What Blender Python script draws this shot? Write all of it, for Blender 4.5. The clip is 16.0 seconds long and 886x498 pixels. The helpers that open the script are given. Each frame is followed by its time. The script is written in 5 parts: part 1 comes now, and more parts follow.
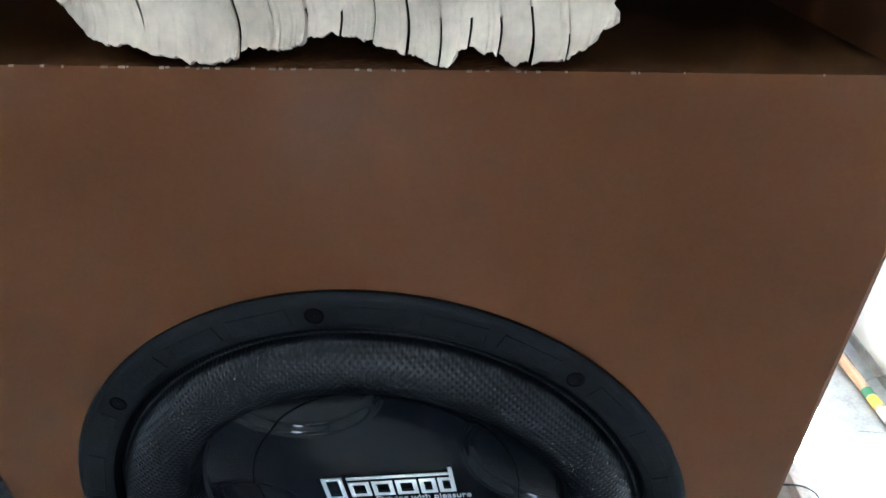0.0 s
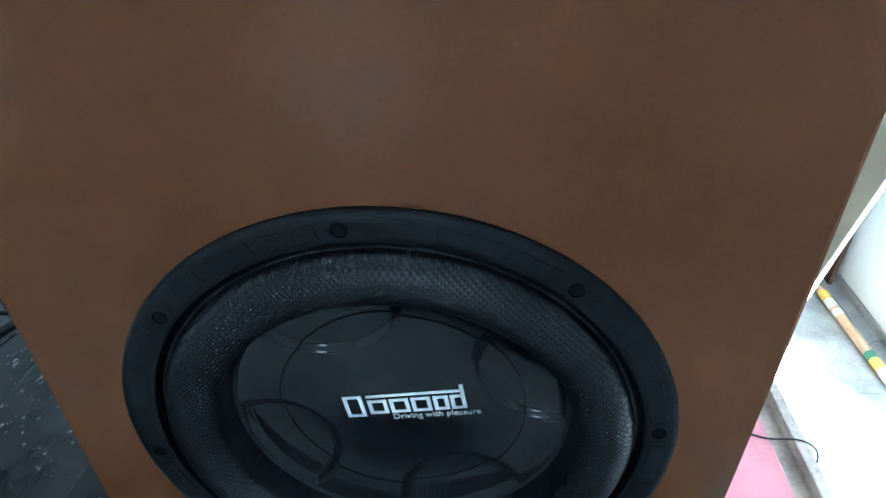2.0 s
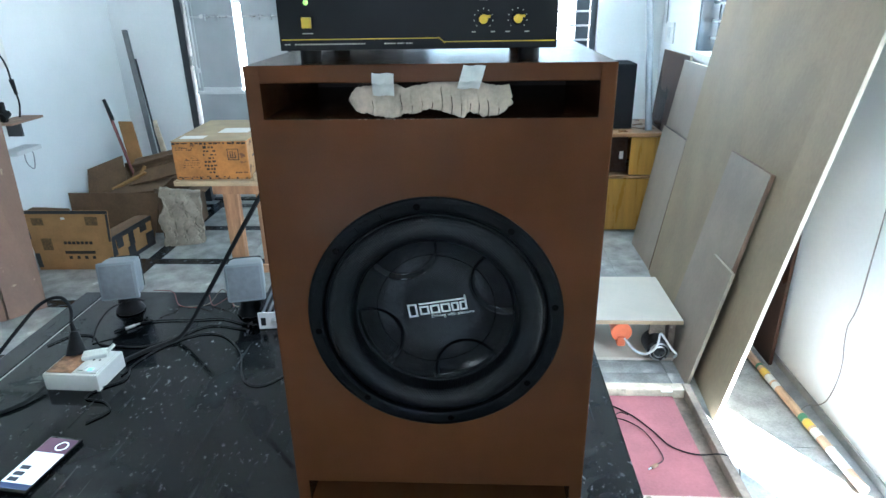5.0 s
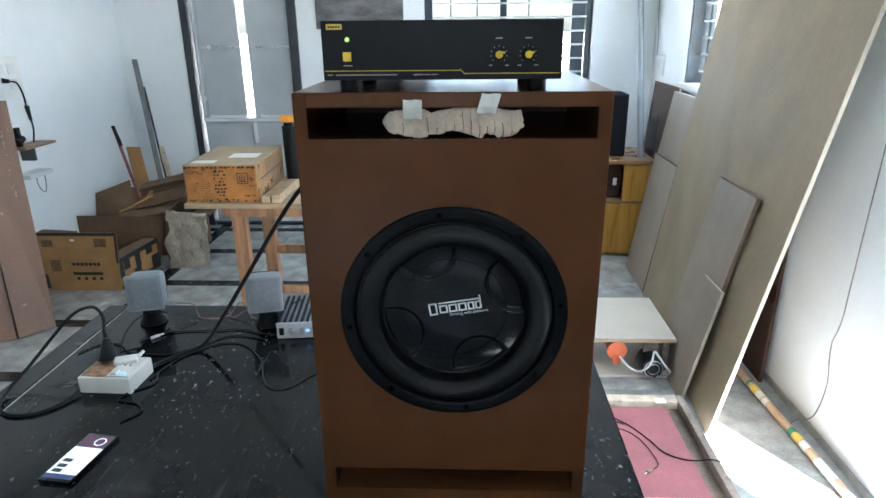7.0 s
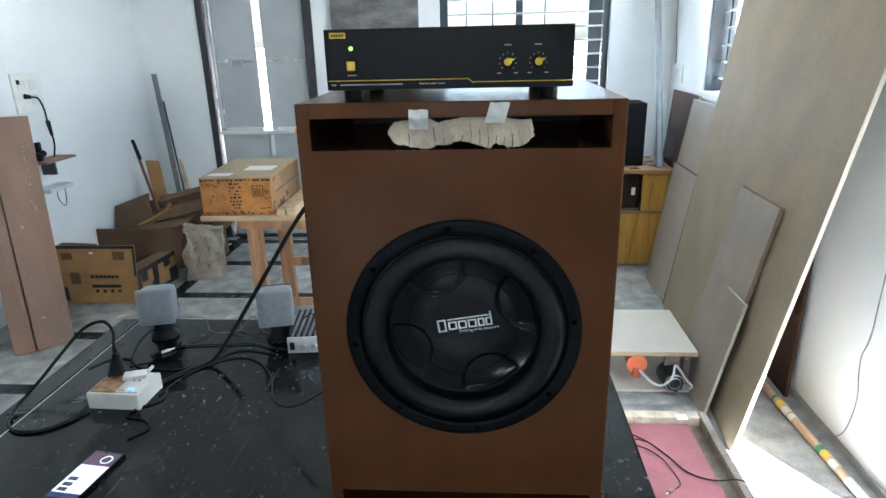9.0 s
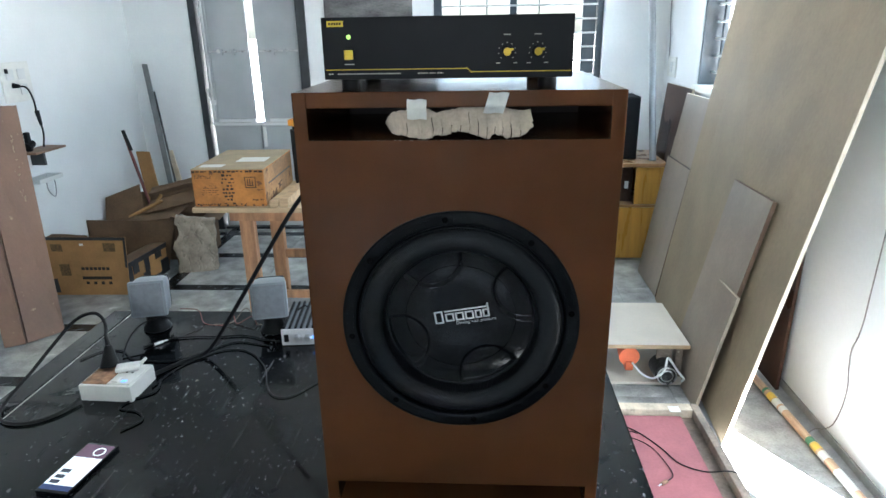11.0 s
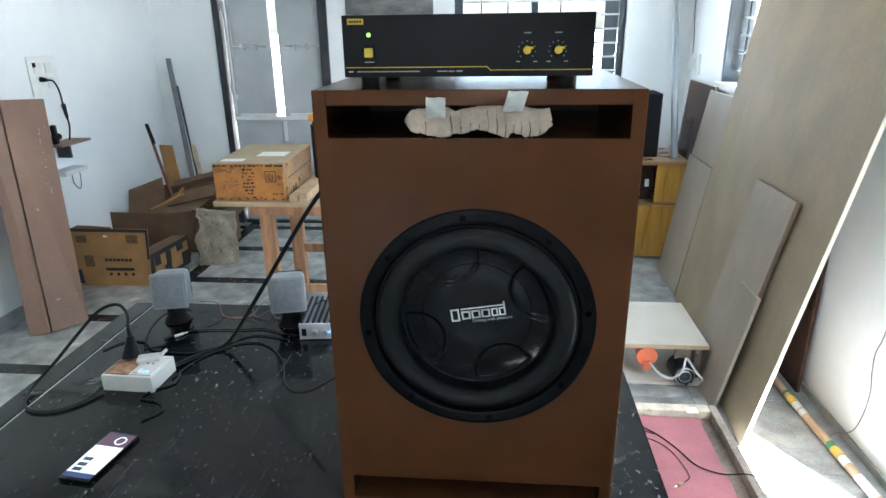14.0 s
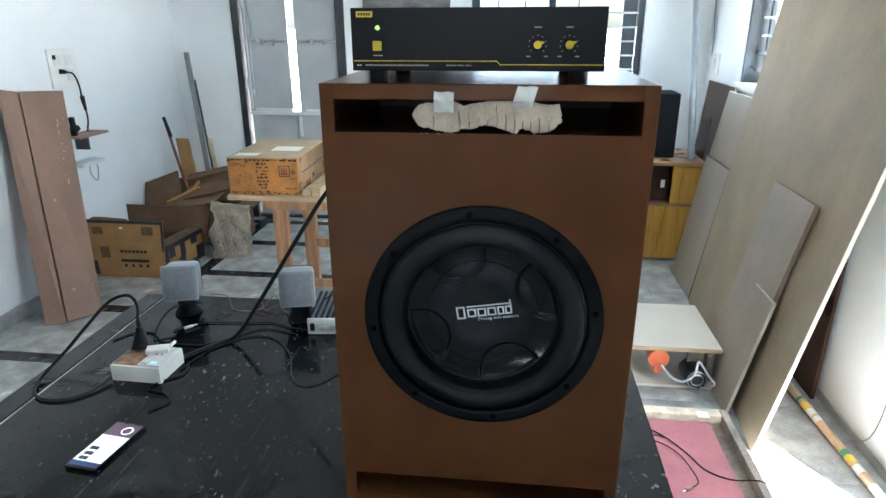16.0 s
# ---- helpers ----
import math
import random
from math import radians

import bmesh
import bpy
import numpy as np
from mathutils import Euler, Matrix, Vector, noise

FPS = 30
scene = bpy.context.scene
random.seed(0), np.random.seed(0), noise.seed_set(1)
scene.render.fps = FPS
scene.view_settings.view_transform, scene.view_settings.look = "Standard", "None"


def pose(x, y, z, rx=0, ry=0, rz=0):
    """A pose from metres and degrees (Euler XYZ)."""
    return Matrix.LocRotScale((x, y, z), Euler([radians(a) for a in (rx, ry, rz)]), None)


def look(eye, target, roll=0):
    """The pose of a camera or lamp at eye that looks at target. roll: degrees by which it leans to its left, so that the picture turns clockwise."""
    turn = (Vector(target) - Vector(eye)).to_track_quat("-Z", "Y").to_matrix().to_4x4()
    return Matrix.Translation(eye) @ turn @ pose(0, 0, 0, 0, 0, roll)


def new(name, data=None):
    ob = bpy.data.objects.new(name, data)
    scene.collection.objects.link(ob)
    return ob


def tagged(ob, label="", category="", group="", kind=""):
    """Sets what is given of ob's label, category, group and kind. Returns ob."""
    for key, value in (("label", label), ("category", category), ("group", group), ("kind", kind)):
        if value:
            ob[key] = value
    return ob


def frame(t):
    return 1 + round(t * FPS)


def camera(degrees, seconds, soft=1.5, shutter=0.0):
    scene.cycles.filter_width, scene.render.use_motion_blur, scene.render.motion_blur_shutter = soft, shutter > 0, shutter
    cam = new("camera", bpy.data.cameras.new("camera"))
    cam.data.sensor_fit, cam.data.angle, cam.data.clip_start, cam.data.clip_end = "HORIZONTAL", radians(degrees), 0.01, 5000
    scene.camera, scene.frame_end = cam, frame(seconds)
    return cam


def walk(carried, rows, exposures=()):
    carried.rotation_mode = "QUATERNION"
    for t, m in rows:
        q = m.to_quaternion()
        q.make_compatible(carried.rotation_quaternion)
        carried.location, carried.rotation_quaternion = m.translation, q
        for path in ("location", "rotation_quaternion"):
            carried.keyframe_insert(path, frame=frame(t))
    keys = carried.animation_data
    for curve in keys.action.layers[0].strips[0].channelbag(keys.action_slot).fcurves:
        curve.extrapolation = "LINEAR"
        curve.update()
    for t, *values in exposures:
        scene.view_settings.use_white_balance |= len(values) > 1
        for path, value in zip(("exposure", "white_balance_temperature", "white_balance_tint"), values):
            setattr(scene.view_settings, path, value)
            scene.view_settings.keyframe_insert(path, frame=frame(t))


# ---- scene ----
cam = camera(71.0, 16.0)
PATH = [
    (0, (0.061, -0.254, 1.718), (-0.037, 1.43, 0.644), -0.3),
    (0.5, (0.058, -0.256, 1.714), (-0.043, 1.393, 0.586), -0.8),
    (1, (0.054, -0.256, 1.713), (-0.044, 1.391, 0.582), -1.0),
    (1.5, (0.055, -0.267, 1.712), (-0.043, 1.38, 0.581), -1.1),
    (2, (0.06, -0.297, 1.709), (-0.059, 1.34, 0.566), -0.9),
    (2.5, (0.064, -0.334, 1.707), (-0.081, 1.309, 0.576), -0.9),
    (3, (0.051, -0.393, 1.726), (-0.125, 1.268, 0.626), -1.9),
    (3.5, (0.016, -0.513, 1.736), (-0.085, 1.194, 0.699), -1.8),
    (4, (0.023, -0.633, 1.768), (0.0, 1.149, 0.861), -0.5),
    (4.5, (0.067, -0.763, 1.792), (-0.034, 1.062, 0.981), -1.1),
    (7, (0.027, -1.002, 1.814), (-0.053, 0.879, 1.139), -0.6),
    (7.5, (0.044, -0.962, 1.808), (-0.055, 0.934, 1.18), -1.0),
    (8, (0.05, -0.949, 1.807), (-0.078, 0.954, 1.203), -0.9),
    (8.5, (0.049, -0.955, 1.805), (-0.09, 0.935, 1.166), -1.2),
    (9, (0.042, -0.963, 1.807), (-0.097, 0.927, 1.165), -1.4),
    (11.5, (0.03, -0.959, 1.802), (-0.081, 0.923, 1.132), -0.9),
    (12, (0.027, -0.959, 1.804), (-0.086, 0.921, 1.129), -0.9),
    (12.5, (0.03, -0.965, 1.805), (-0.108, 0.911, 1.127), -0.9),
    (13, (0.035, -0.964, 1.805), (-0.105, 0.911, 1.123), -0.5),
    (13.5, (0.034, -0.96, 1.805), (-0.117, 0.915, 1.126), -0.6),
    (14, (0.034, -0.96, 1.807), (-0.137, 0.915, 1.131), -0.8),
    (14.5, (0.034, -0.959, 1.805), (-0.14, 0.917, 1.134), -0.7),
    (15, (0.039, -0.958, 1.806), (-0.151, 0.916, 1.133), -1.0),
    (15.5, (0.043, -0.953, 1.802), (-0.155, 0.918, 1.124), -0.8),
    (16, (0.046, -0.949, 1.801), (-0.17, 0.919, 1.119), -0.2),
]
EXPOSURES = [(0.0, 2.52, 5450, 8), (1.0, 2.40, 5050, 4), (2.0, 2.52, 4850, -1), (2.8, 2.58, 4800, -4), (3.5, 2.64, 5000, -1), (4.0, 2.62, 5250, 0), (4.7, 2.1, 5300, 3), (6.8, 1.62, 5700, 9), (9.0, 1.66, 5800, 9), (16.0, 1.75, 5850, 9)]
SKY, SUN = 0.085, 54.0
LAMPS = [
    ("window_light", (0.37, 4.70, 1.6), (0.37, 0.0, 1.2), 1.4, 1.2, 6.5, (0.72, 0.88, 1.0)),
    ("side_window_light", (1.62, 3.1, 1.9), (-1.0, 3.0, 1.2), 1.4, 0.8, 9.5, (0.62, 0.86, 1.0)),
    ("rear_light", (-0.25, -5.47, 2.05), (-0.2, 0.0, 1.4), 0.6, 1.0, 5.5, (0.85, 0.94, 1.0)),
    ("doorway_light", (1.62, 0.55, 1.1), (0.0, 1.0, 0.6), 0.9, 1.9, 15, (0.85, 0.94, 1.0)),
]
walk(cam, [(t, look(eye, target, roll)) for t, eye, target, roll in PATH], EXPOSURES)

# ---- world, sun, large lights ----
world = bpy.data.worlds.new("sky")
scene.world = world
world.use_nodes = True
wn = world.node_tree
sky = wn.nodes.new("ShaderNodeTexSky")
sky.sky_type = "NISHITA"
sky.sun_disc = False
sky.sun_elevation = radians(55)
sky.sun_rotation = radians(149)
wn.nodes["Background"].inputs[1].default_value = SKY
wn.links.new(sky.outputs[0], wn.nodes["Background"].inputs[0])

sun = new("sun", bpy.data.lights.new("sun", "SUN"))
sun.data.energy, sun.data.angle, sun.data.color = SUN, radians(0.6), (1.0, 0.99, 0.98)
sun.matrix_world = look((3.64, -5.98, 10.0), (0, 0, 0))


def sky_lamp(name, eye, target, w, h, watts, color):
    """Stands in an opening for the light of the sky outside it."""
    lamp = new(name, bpy.data.lights.new(name, "AREA"))
    lamp.data.shape, lamp.data.size, lamp.data.size_y = "RECTANGLE", w, h
    lamp.data.energy, lamp.data.color = watts, color
    lamp.matrix_world = look(eye, target)
    return lamp


for row in LAMPS:
    sky_lamp(*row)


# ---- materials ----
def mat(name, color, rough=0.5, metal=0.0, vary=0.12, scale=8.0, fine=120.0, bump=0.02, spec=0.5, dark=None, coat=0.0, stretch=(1, 1, 1), per=0.0, gloss_vary=0.08, spread=(0.35, 0.7), fleck=None):
    """Principled, with variation at two scales, fine relief and uneven gloss."""
    m = bpy.data.materials.new(name)
    m.use_nodes = True
    n, l = m.node_tree.nodes, m.node_tree.links
    b = n["Principled BSDF"]
    co = n.new("ShaderNodeTexCoord")
    mp = n.new("ShaderNodeMapping")
    mp.inputs["Scale"].default_value = stretch
    l.new(co.outputs["Object"], mp.inputs[0])
    big, small = n.new("ShaderNodeTexNoise"), n.new("ShaderNodeTexNoise")
    big.inputs["Scale"].default_value, big.inputs["Detail"].default_value = scale, 5
    small.inputs["Scale"].default_value, small.inputs["Detail"].default_value = fine, 3
    l.new(mp.outputs[0], big.inputs[0])
    l.new(mp.outputs[0], small.inputs[0])
    add = n.new("ShaderNodeMath")
    add.operation = "MULTIPLY_ADD"
    l.new(small.outputs[0], add.inputs[0])
    add.inputs[1].default_value = 0.35
    l.new(big.outputs[0], add.inputs[2])
    ramp = n.new("ShaderNodeValToRGB")
    ramp.color_ramp.elements[0].position, ramp.color_ramp.elements[1].position = spread[0] + 0.15, spread[1] + 0.2
    lo = dark if dark else tuple(c * (1 - vary * 1.6) for c in color)
    hi = color if dark else tuple(min(1, c * (1 + vary)) for c in color)
    ramp.color_ramp.elements[0].color, ramp.color_ramp.elements[1].color = (*lo, 1), (*hi, 1)
    l.new(add.outputs[0], ramp.inputs[0])
    out = ramp.outputs[0]
    if per:
        info = n.new("ShaderNodeObjectInfo")
        hsv = n.new("ShaderNodeHueSaturation")
        mr = n.new("ShaderNodeMapRange")
        mr.inputs[3].default_value, mr.inputs[4].default_value = 1 - per, 1 + per
        l.new(info.outputs["Random"], mr.inputs[0])
        l.new(mr.outputs[0], hsv.inputs["Value"])
        l.new(out, hsv.inputs["Color"])
        out = hsv.outputs[0]
    if fleck:
        tint, lo_at, size = fleck
        fm = n.new("ShaderNodeTexNoise")
        fm.inputs["Scale"].default_value, fm.inputs["Detail"].default_value = size, 6
        l.new(co.outputs["Object"], fm.inputs[0])
        fr = n.new("ShaderNodeValToRGB")
        fr.color_ramp.elements[0].position, fr.color_ramp.elements[1].position = lo_at, lo_at + 0.04
        l.new(fm.outputs[0], fr.inputs[0])
        fx = n.new("ShaderNodeMix")
        fx.data_type = "RGBA"
        l.new(fr.outputs[0], fx.inputs[0])
        l.new(out, fx.inputs[6])
        fx.inputs[7].default_value = (*tint, 1)
        out = fx.outputs[2]
    l.new(out, b.inputs["Base Color"])
    rr = n.new("ShaderNodeMapRange")
    rr.inputs[1].default_value, rr.inputs[2].default_value = 0.3, 0.7
    rr.inputs[3].default_value, rr.inputs[4].default_value = max(0.02, rough - gloss_vary), min(1, rough + gloss_vary)
    l.new(big.outputs[0], rr.inputs[0])
    l.new(rr.outputs[0], b.inputs["Roughness"])
    b.inputs["Metallic"].default_value = metal
    b.inputs["Specular IOR Level"].default_value = spec
    b.inputs["Coat Weight"].default_value = coat
    if bump:
        bp = n.new("ShaderNodeBump")
        bp.inputs["Strength"].default_value, bp.inputs["Distance"].default_value = 0.6, bump * 0.1
        l.new(add.outputs[0], bp.inputs["Height"])
        l.new(bp.outputs[0], b.inputs["Normal"])
    return m


def glow(name, color, power):
    m = bpy.data.materials.new(name)
    m.use_nodes = True
    b = m.node_tree.nodes["Principled BSDF"]
    b.inputs["Base Color"].default_value = (*color, 1)
    b.inputs["Emission Color"].default_value = (*color, 1)
    b.inputs["Emission Strength"].default_value = power
    b.inputs["Roughness"].default_value = 0.15
    return m


def weave(name, color, rough, scale):
    """Woven rubberised cloth: a fine cross-hatched relief."""
    m = mat(name, color, rough, vary=0.15, scale=20, fine=300, bump=0.01, spec=0.3, gloss_vary=0.015)
    n, l = m.node_tree.nodes, m.node_tree.links
    co = n.new("ShaderNodeTexCoord")
    waves = []
    for turn in (45, -45):
        mp = n.new("ShaderNodeMapping")
        mp.inputs["Rotation"].default_value = (0, radians(turn), 0)
        l.new(co.outputs["Object"], mp.inputs[0])
        w = n.new("ShaderNodeTexWave")
        w.inputs["Scale"].default_value = scale
        l.new(mp.outputs[0], w.inputs[0])
        waves.append(w)
    mul = n.new("ShaderNodeMath")
    mul.operation = "MULTIPLY"
    l.new(waves[0].outputs["Fac"], mul.inputs[0])
    l.new(waves[1].outputs["Fac"], mul.inputs[1])
    bp = n.new("ShaderNodeBump")
    bp.inputs["Strength"].default_value, bp.inputs["Distance"].default_value = 0.7, 0.00045
    l.new(mul.outputs[0], bp.inputs["Height"])
    l.new(bp.outputs[0], n["Principled BSDF"].inputs["Normal"])
    return m


def granite():
    """Black polished granite, with scuffs, dust smears and small chips of paint."""
    m = mat("black_granite", (0.006, 0.007, 0.008), 0.14, vary=0.5, scale=3.0, fine=160, bump=0.0, gloss_vary=0.1, spec=0.22)
    n, l = m.node_tree.nodes, m.node_tree.links
    b = n["Principled BSDF"]
    base = b.inputs["Base Color"].links[0].from_socket
    co = n.new("ShaderNodeTexCoord")
    warp = n.new("ShaderNodeTexNoise")
    warp.inputs["Scale"].default_value, warp.inputs["Detail"].default_value = 4.2, 10
    warp.inputs["Distortion"].default_value = 1.2
    l.new(co.outputs["Object"], warp.inputs[0])
    dust = n.new("ShaderNodeValToRGB")
    dust.color_ramp.elements[0].position, dust.color_ramp.elements[1].position = 0.5, 0.8
    dust.color_ramp.elements[1].color = (0.5, 0.5, 0.5, 1)
    l.new(warp.outputs[0], dust.inputs[0])
    chips = n.new("ShaderNodeTexNoise")
    chips.inputs["Scale"].default_value, chips.inputs["Detail"].default_value = 95, 9
    mp = n.new("ShaderNodeMapping")
    mp.inputs["Rotation"].default_value, mp.inputs["Scale"].default_value = (0, 0, 0.7), (1, 0.7, 1)
    l.new(co.outputs["Object"], mp.inputs[0])
    l.new(mp.outputs[0], chips.inputs[0])
    cr = n.new("ShaderNodeValToRGB")
    cr.color_ramp.elements[0].position, cr.color_ramp.elements[1].position = 0.640, 0.672
    cr.color_ramp.elements[1].color = (0.55, 0.55, 0.55, 1)
    l.new(chips.outputs[0], cr.inputs[0])
    one = n.new("ShaderNodeMix")
    one.data_type = "RGBA"
    l.new(dust.outputs[0], one.inputs[0])
    l.new(base, one.inputs[6])
    one.inputs[7].default_value = (0.06, 0.064, 0.068, 1)
    two = n.new("ShaderNodeMix")
    two.data_type = "RGBA"
    where = n.new("ShaderNodeTexNoise")
    where.inputs["Scale"].default_value, where.inputs["Detail"].default_value = 6, 4
    l.new(co.outputs["Object"], where.inputs[0])
    wr = n.new("ShaderNodeMapRange")
    wr.inputs[1].default_value, wr.inputs[2].default_value = 0.38, 0.60
    l.new(where.outputs[0], wr.inputs[0])
    some = n.new("ShaderNodeMath")
    some.operation = "MULTIPLY"
    l.new(cr.outputs[0], some.inputs[0])
    l.new(wr.outputs[0], some.inputs[1])
    l.new(some.outputs[0], two.inputs[0])
    l.new(one.outputs[2], two.inputs[6])
    two.inputs[7].default_value = (0.25, 0.257, 0.262, 1)
    # fine scratches along two directions
    last = two.outputs[2]
    for turn, size in ((0.5, 60), (-0.9, 45), (1.4, 90)):
        sm = n.new("ShaderNodeMapping")
        sm.inputs["Rotation"].default_value, sm.inputs["Scale"].default_value = (0, 0, turn), (1, 0.06, 1)
        l.new(co.outputs["Object"], sm.inputs[0])
        sn = n.new("ShaderNodeTexNoise")
        sn.inputs["Scale"].default_value, sn.inputs["Detail"].default_value = size, 2
        l.new(sm.outputs[0], sn.inputs[0])
        sr = n.new("ShaderNodeValToRGB")
        sr.color_ramp.elements[0].position, sr.color_ramp.elements[1].position = 0.68, 0.76
        sr.color_ramp.elements[1].color = (0.22, 0.22, 0.22, 1)
        l.new(sn.outputs[0], sr.inputs[0])
        mx = n.new("ShaderNodeMix")
        mx.data_type = "RGBA"
        l.new(sr.outputs[0], mx.inputs[0])
        l.new(last, mx.inputs[6])
        mx.inputs[7].default_value = (0.16, 0.165, 0.17, 1)
        last = mx.outputs[2]
    l.new(last, b.inputs["Base Color"])
    ro = n.new("ShaderNodeMapRange")
    ro.inputs[1].default_value, ro.inputs[2].default_value = 0.4, 0.75
    ro.inputs[3].default_value, ro.inputs[4].default_value = 0.06, 0.30
    l.new(warp.outputs[0], ro.inputs[0])
    l.new(ro.outputs[0], b.inputs["Roughness"])
    return m


M_LAM = mat("brown_laminate", (0.113, 0.044, 0.018), 0.22, vary=0.10, scale=5, fine=420, bump=0.006, spec=0.14, gloss_vary=0.02)
# board inside the cabinet, coloured near black for the shade in the ports
M_INSHADE = mat("shade_dark_board_inside", (0.03, 0.018, 0.013), 0.7, vary=0.2, scale=9)
M_FRAME = mat("black_cast_frame", (0.005, 0.006, 0.0075), 0.42, spec=0.14, vary=0.2, scale=30, fine=500, bump=0.01)
M_SURR = weave("woven_rubber_surround", (0.007, 0.008, 0.010), 0.3, 100)
M_CONE = mat("black_cone", (0.010, 0.011, 0.013), 0.4, spec=0.25, vary=0.2, scale=20, fine=300, bump=0.004)
M_CAP = mat("glossy_black_cap", (0.004, 0.005, 0.0065), 0.10, spec=0.3, vary=0.2, scale=16, fine=200, bump=0.0, gloss_vary=0.03)
M_HOLE = mat("black_screw", (0.002, 0.002, 0.002), 0.9, spec=0.05)
M_WHITE = mat("white_print", (0.82, 0.82, 0.82), 0.5, vary=0.03)
M_PAPER = mat("torn_card", (0.58, 0.485, 0.38), 0.85, vary=0.16, scale=30, fine=200, bump=0.03)
M_TAPE = mat("masking_tape", (0.72, 0.72, 0.68), 0.5, vary=0.06, scale=50, bump=0.02)
M_AMP = mat("black_painted_steel", (0.006, 0.007, 0.0085), 0.42, spec=0.18, vary=0.06, scale=20, fine=600, bump=0.003, gloss_vary=0.01)
M_YEL = mat("yellow_plastic", (0.75, 0.52, 0.02), 0.4, vary=0.08)
M_PALE = mat("pale_print", (0.45, 0.44, 0.36), 0.6, vary=0.05)
M_RUBBER = mat("black_rubber", (0.008, 0.008, 0.0085), 0.55, spec=0.22, vary=0.2, scale=60)
M_LED = glow("green_led", (0.55, 1.0, 0.2), 0.3)
M_GRANITE = granite()
M_JOINT = mat("pale_joint", (0.42, 0.42, 0.40), 0.7)
M_WALL = mat("white_wall_paint", (0.78, 0.80, 0.80), 0.75, vary=0.035, scale=1.6, fine=60, bump=0.02)
M_CEIL = mat("white_ceiling_paint", (0.8, 0.8, 0.79), 0.85, vary=0.03, scale=2)
M_TILE = mat("pale_granite_tile", (0.40, 0.40, 0.38), 0.2, vary=0.24, scale=7, fine=90, bump=0.0, per=0.06)
M_DARKTILE = mat("dark_granite_strip", (0.035, 0.036, 0.038), 0.22, vary=0.3, scale=18, fine=160, bump=0.0, per=0.1)
M_BED = mat("cement_bed", (0.28, 0.27, 0.25), 0.9, vary=0.15)
M_SKIRT = mat("grey_skirting", (0.36, 0.36, 0.35), 0.5, vary=0.15, scale=12)
M_PLY = mat("pale_plywood", (0.305, 0.24, 0.155), 0.68, vary=0.10, scale=3.0, fine=40, bump=0.004, spec=0.25, stretch=(1, 1.3, 1.0))
M_PLYEDGE = mat("cut_ply_edge", (0.47, 0.41, 0.31), 0.7, vary=0.12, scale=30, stretch=(6, 6, 0.5))
M_GREYPLY = mat("greyed_plywood", (0.30, 0.245, 0.19), 0.5, vary=0.10, scale=4, fine=50, bump=0.006, spec=0.3, stretch=(1, 1.4, 0.9))
M_OFFEDGE = mat("brown_cut_edge", (0.22, 0.14, 0.095), 0.7, vary=0.2, scale=25, stretch=(6, 6, 0.5))
M_FADED = mat("faded_print", (0.17, 0.105, 0.04), 0.85, vary=0.3, scale=70)
M_WIRE = mat("dull_grey_wire", (0.27, 0.25, 0.24), 0.6, vary=0.2, scale=40)
M_BROWNBOARD = mat("brown_faced_board", (0.062, 0.034, 0.024), 0.30, spec=0.08, bump=0.0, vary=0.25, scale=3, stretch=(1, 1, 0.4))
M_PLANK = mat("brown_plank", (0.255, 0.152, 0.102), 0.6, vary=0.10, scale=4, fine=70, bump=0.02, stretch=(1, 1, 0.6), fleck=((0.45, 0.32, 0.2), 0.68, 14))
M_WOOD = mat("raw_pine", (0.47, 0.24, 0.12), 0.65, vary=0.22, scale=6, fine=60, bump=0.02, stretch=(4, 4, 0.6))
M_WOODX = mat("raw_pine_top", (0.52, 0.37, 0.22), 0.65, vary=0.2, scale=6, fine=60, bump=0.02, stretch=(0.6, 5, 5))
M_CARD = mat("brown_cardboard", (0.37, 0.20, 0.072), 0.85, vary=0.12, scale=7, fine=70, bump=0.02)
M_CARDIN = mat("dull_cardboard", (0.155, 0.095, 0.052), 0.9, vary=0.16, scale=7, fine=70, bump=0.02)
M_CARDOR = mat("orange_cardboard", (0.46, 0.19, 0.045), 0.75, vary=0.2, scale=9, fine=80, bump=0.02, fleck=((0.16, 0.07, 0.03), 0.62, 16))
M_GRIME = mat("grimy_cardboard", (0.36, 0.20, 0.085), 0.7, vary=0.3, scale=7, fine=60, bump=0.02, fleck=((0.13, 0.06, 0.022), 0.56, 12))
M_CARDPALE = mat("pale_cardboard_top", (0.40, 0.31, 0.19), 0.7, vary=0.12, scale=9)
M_TAPEDARK = mat("dark_printed_tape", (0.026, 0.026, 0.029), 0.5, vary=0.25, scale=25)
M_INK = mat("black_ink", (0.03, 0.022, 0.015), 0.8, vary=0.3, scale=60)
M_SACK = mat("crumpled_sack", (0.38, 0.315, 0.24), 0.7, vary=0.18, scale=9, fine=50, bump=0.03)
M_STEEL = mat("grey_painted_steel", (0.42, 0.44, 0.45), 0.5, vary=0.06, scale=4, bump=0.01)
M_STEELDARK = mat("dark_frame_paint", (0.035, 0.036, 0.04), 0.45, vary=0.2, scale=10)
M_STEELLIGHT = mat("pale_painted_steel", (0.66, 0.67, 0.66), 0.45, vary=0.06)
M_BLUEFRAME = mat("blue_black_frame", (0.035, 0.05, 0.065), 0.4, vary=0.25, scale=6)
M_PIPE = mat("grey_pvc", (0.24, 0.25, 0.26), 0.45, vary=0.06, scale=12)
M_SLATE = mat("rough_grey_slab", (0.17, 0.165, 0.16), 0.8, vary=0.35, scale=4, fine=50, bump=0.1, stretch=(1, 1, 3))
M_YCAB = mat("yellow_varnished_wood", (0.45, 0.235, 0.04), 0.32, vary=0.14, scale=4, fine=60, stretch=(5, 5, 0.5))
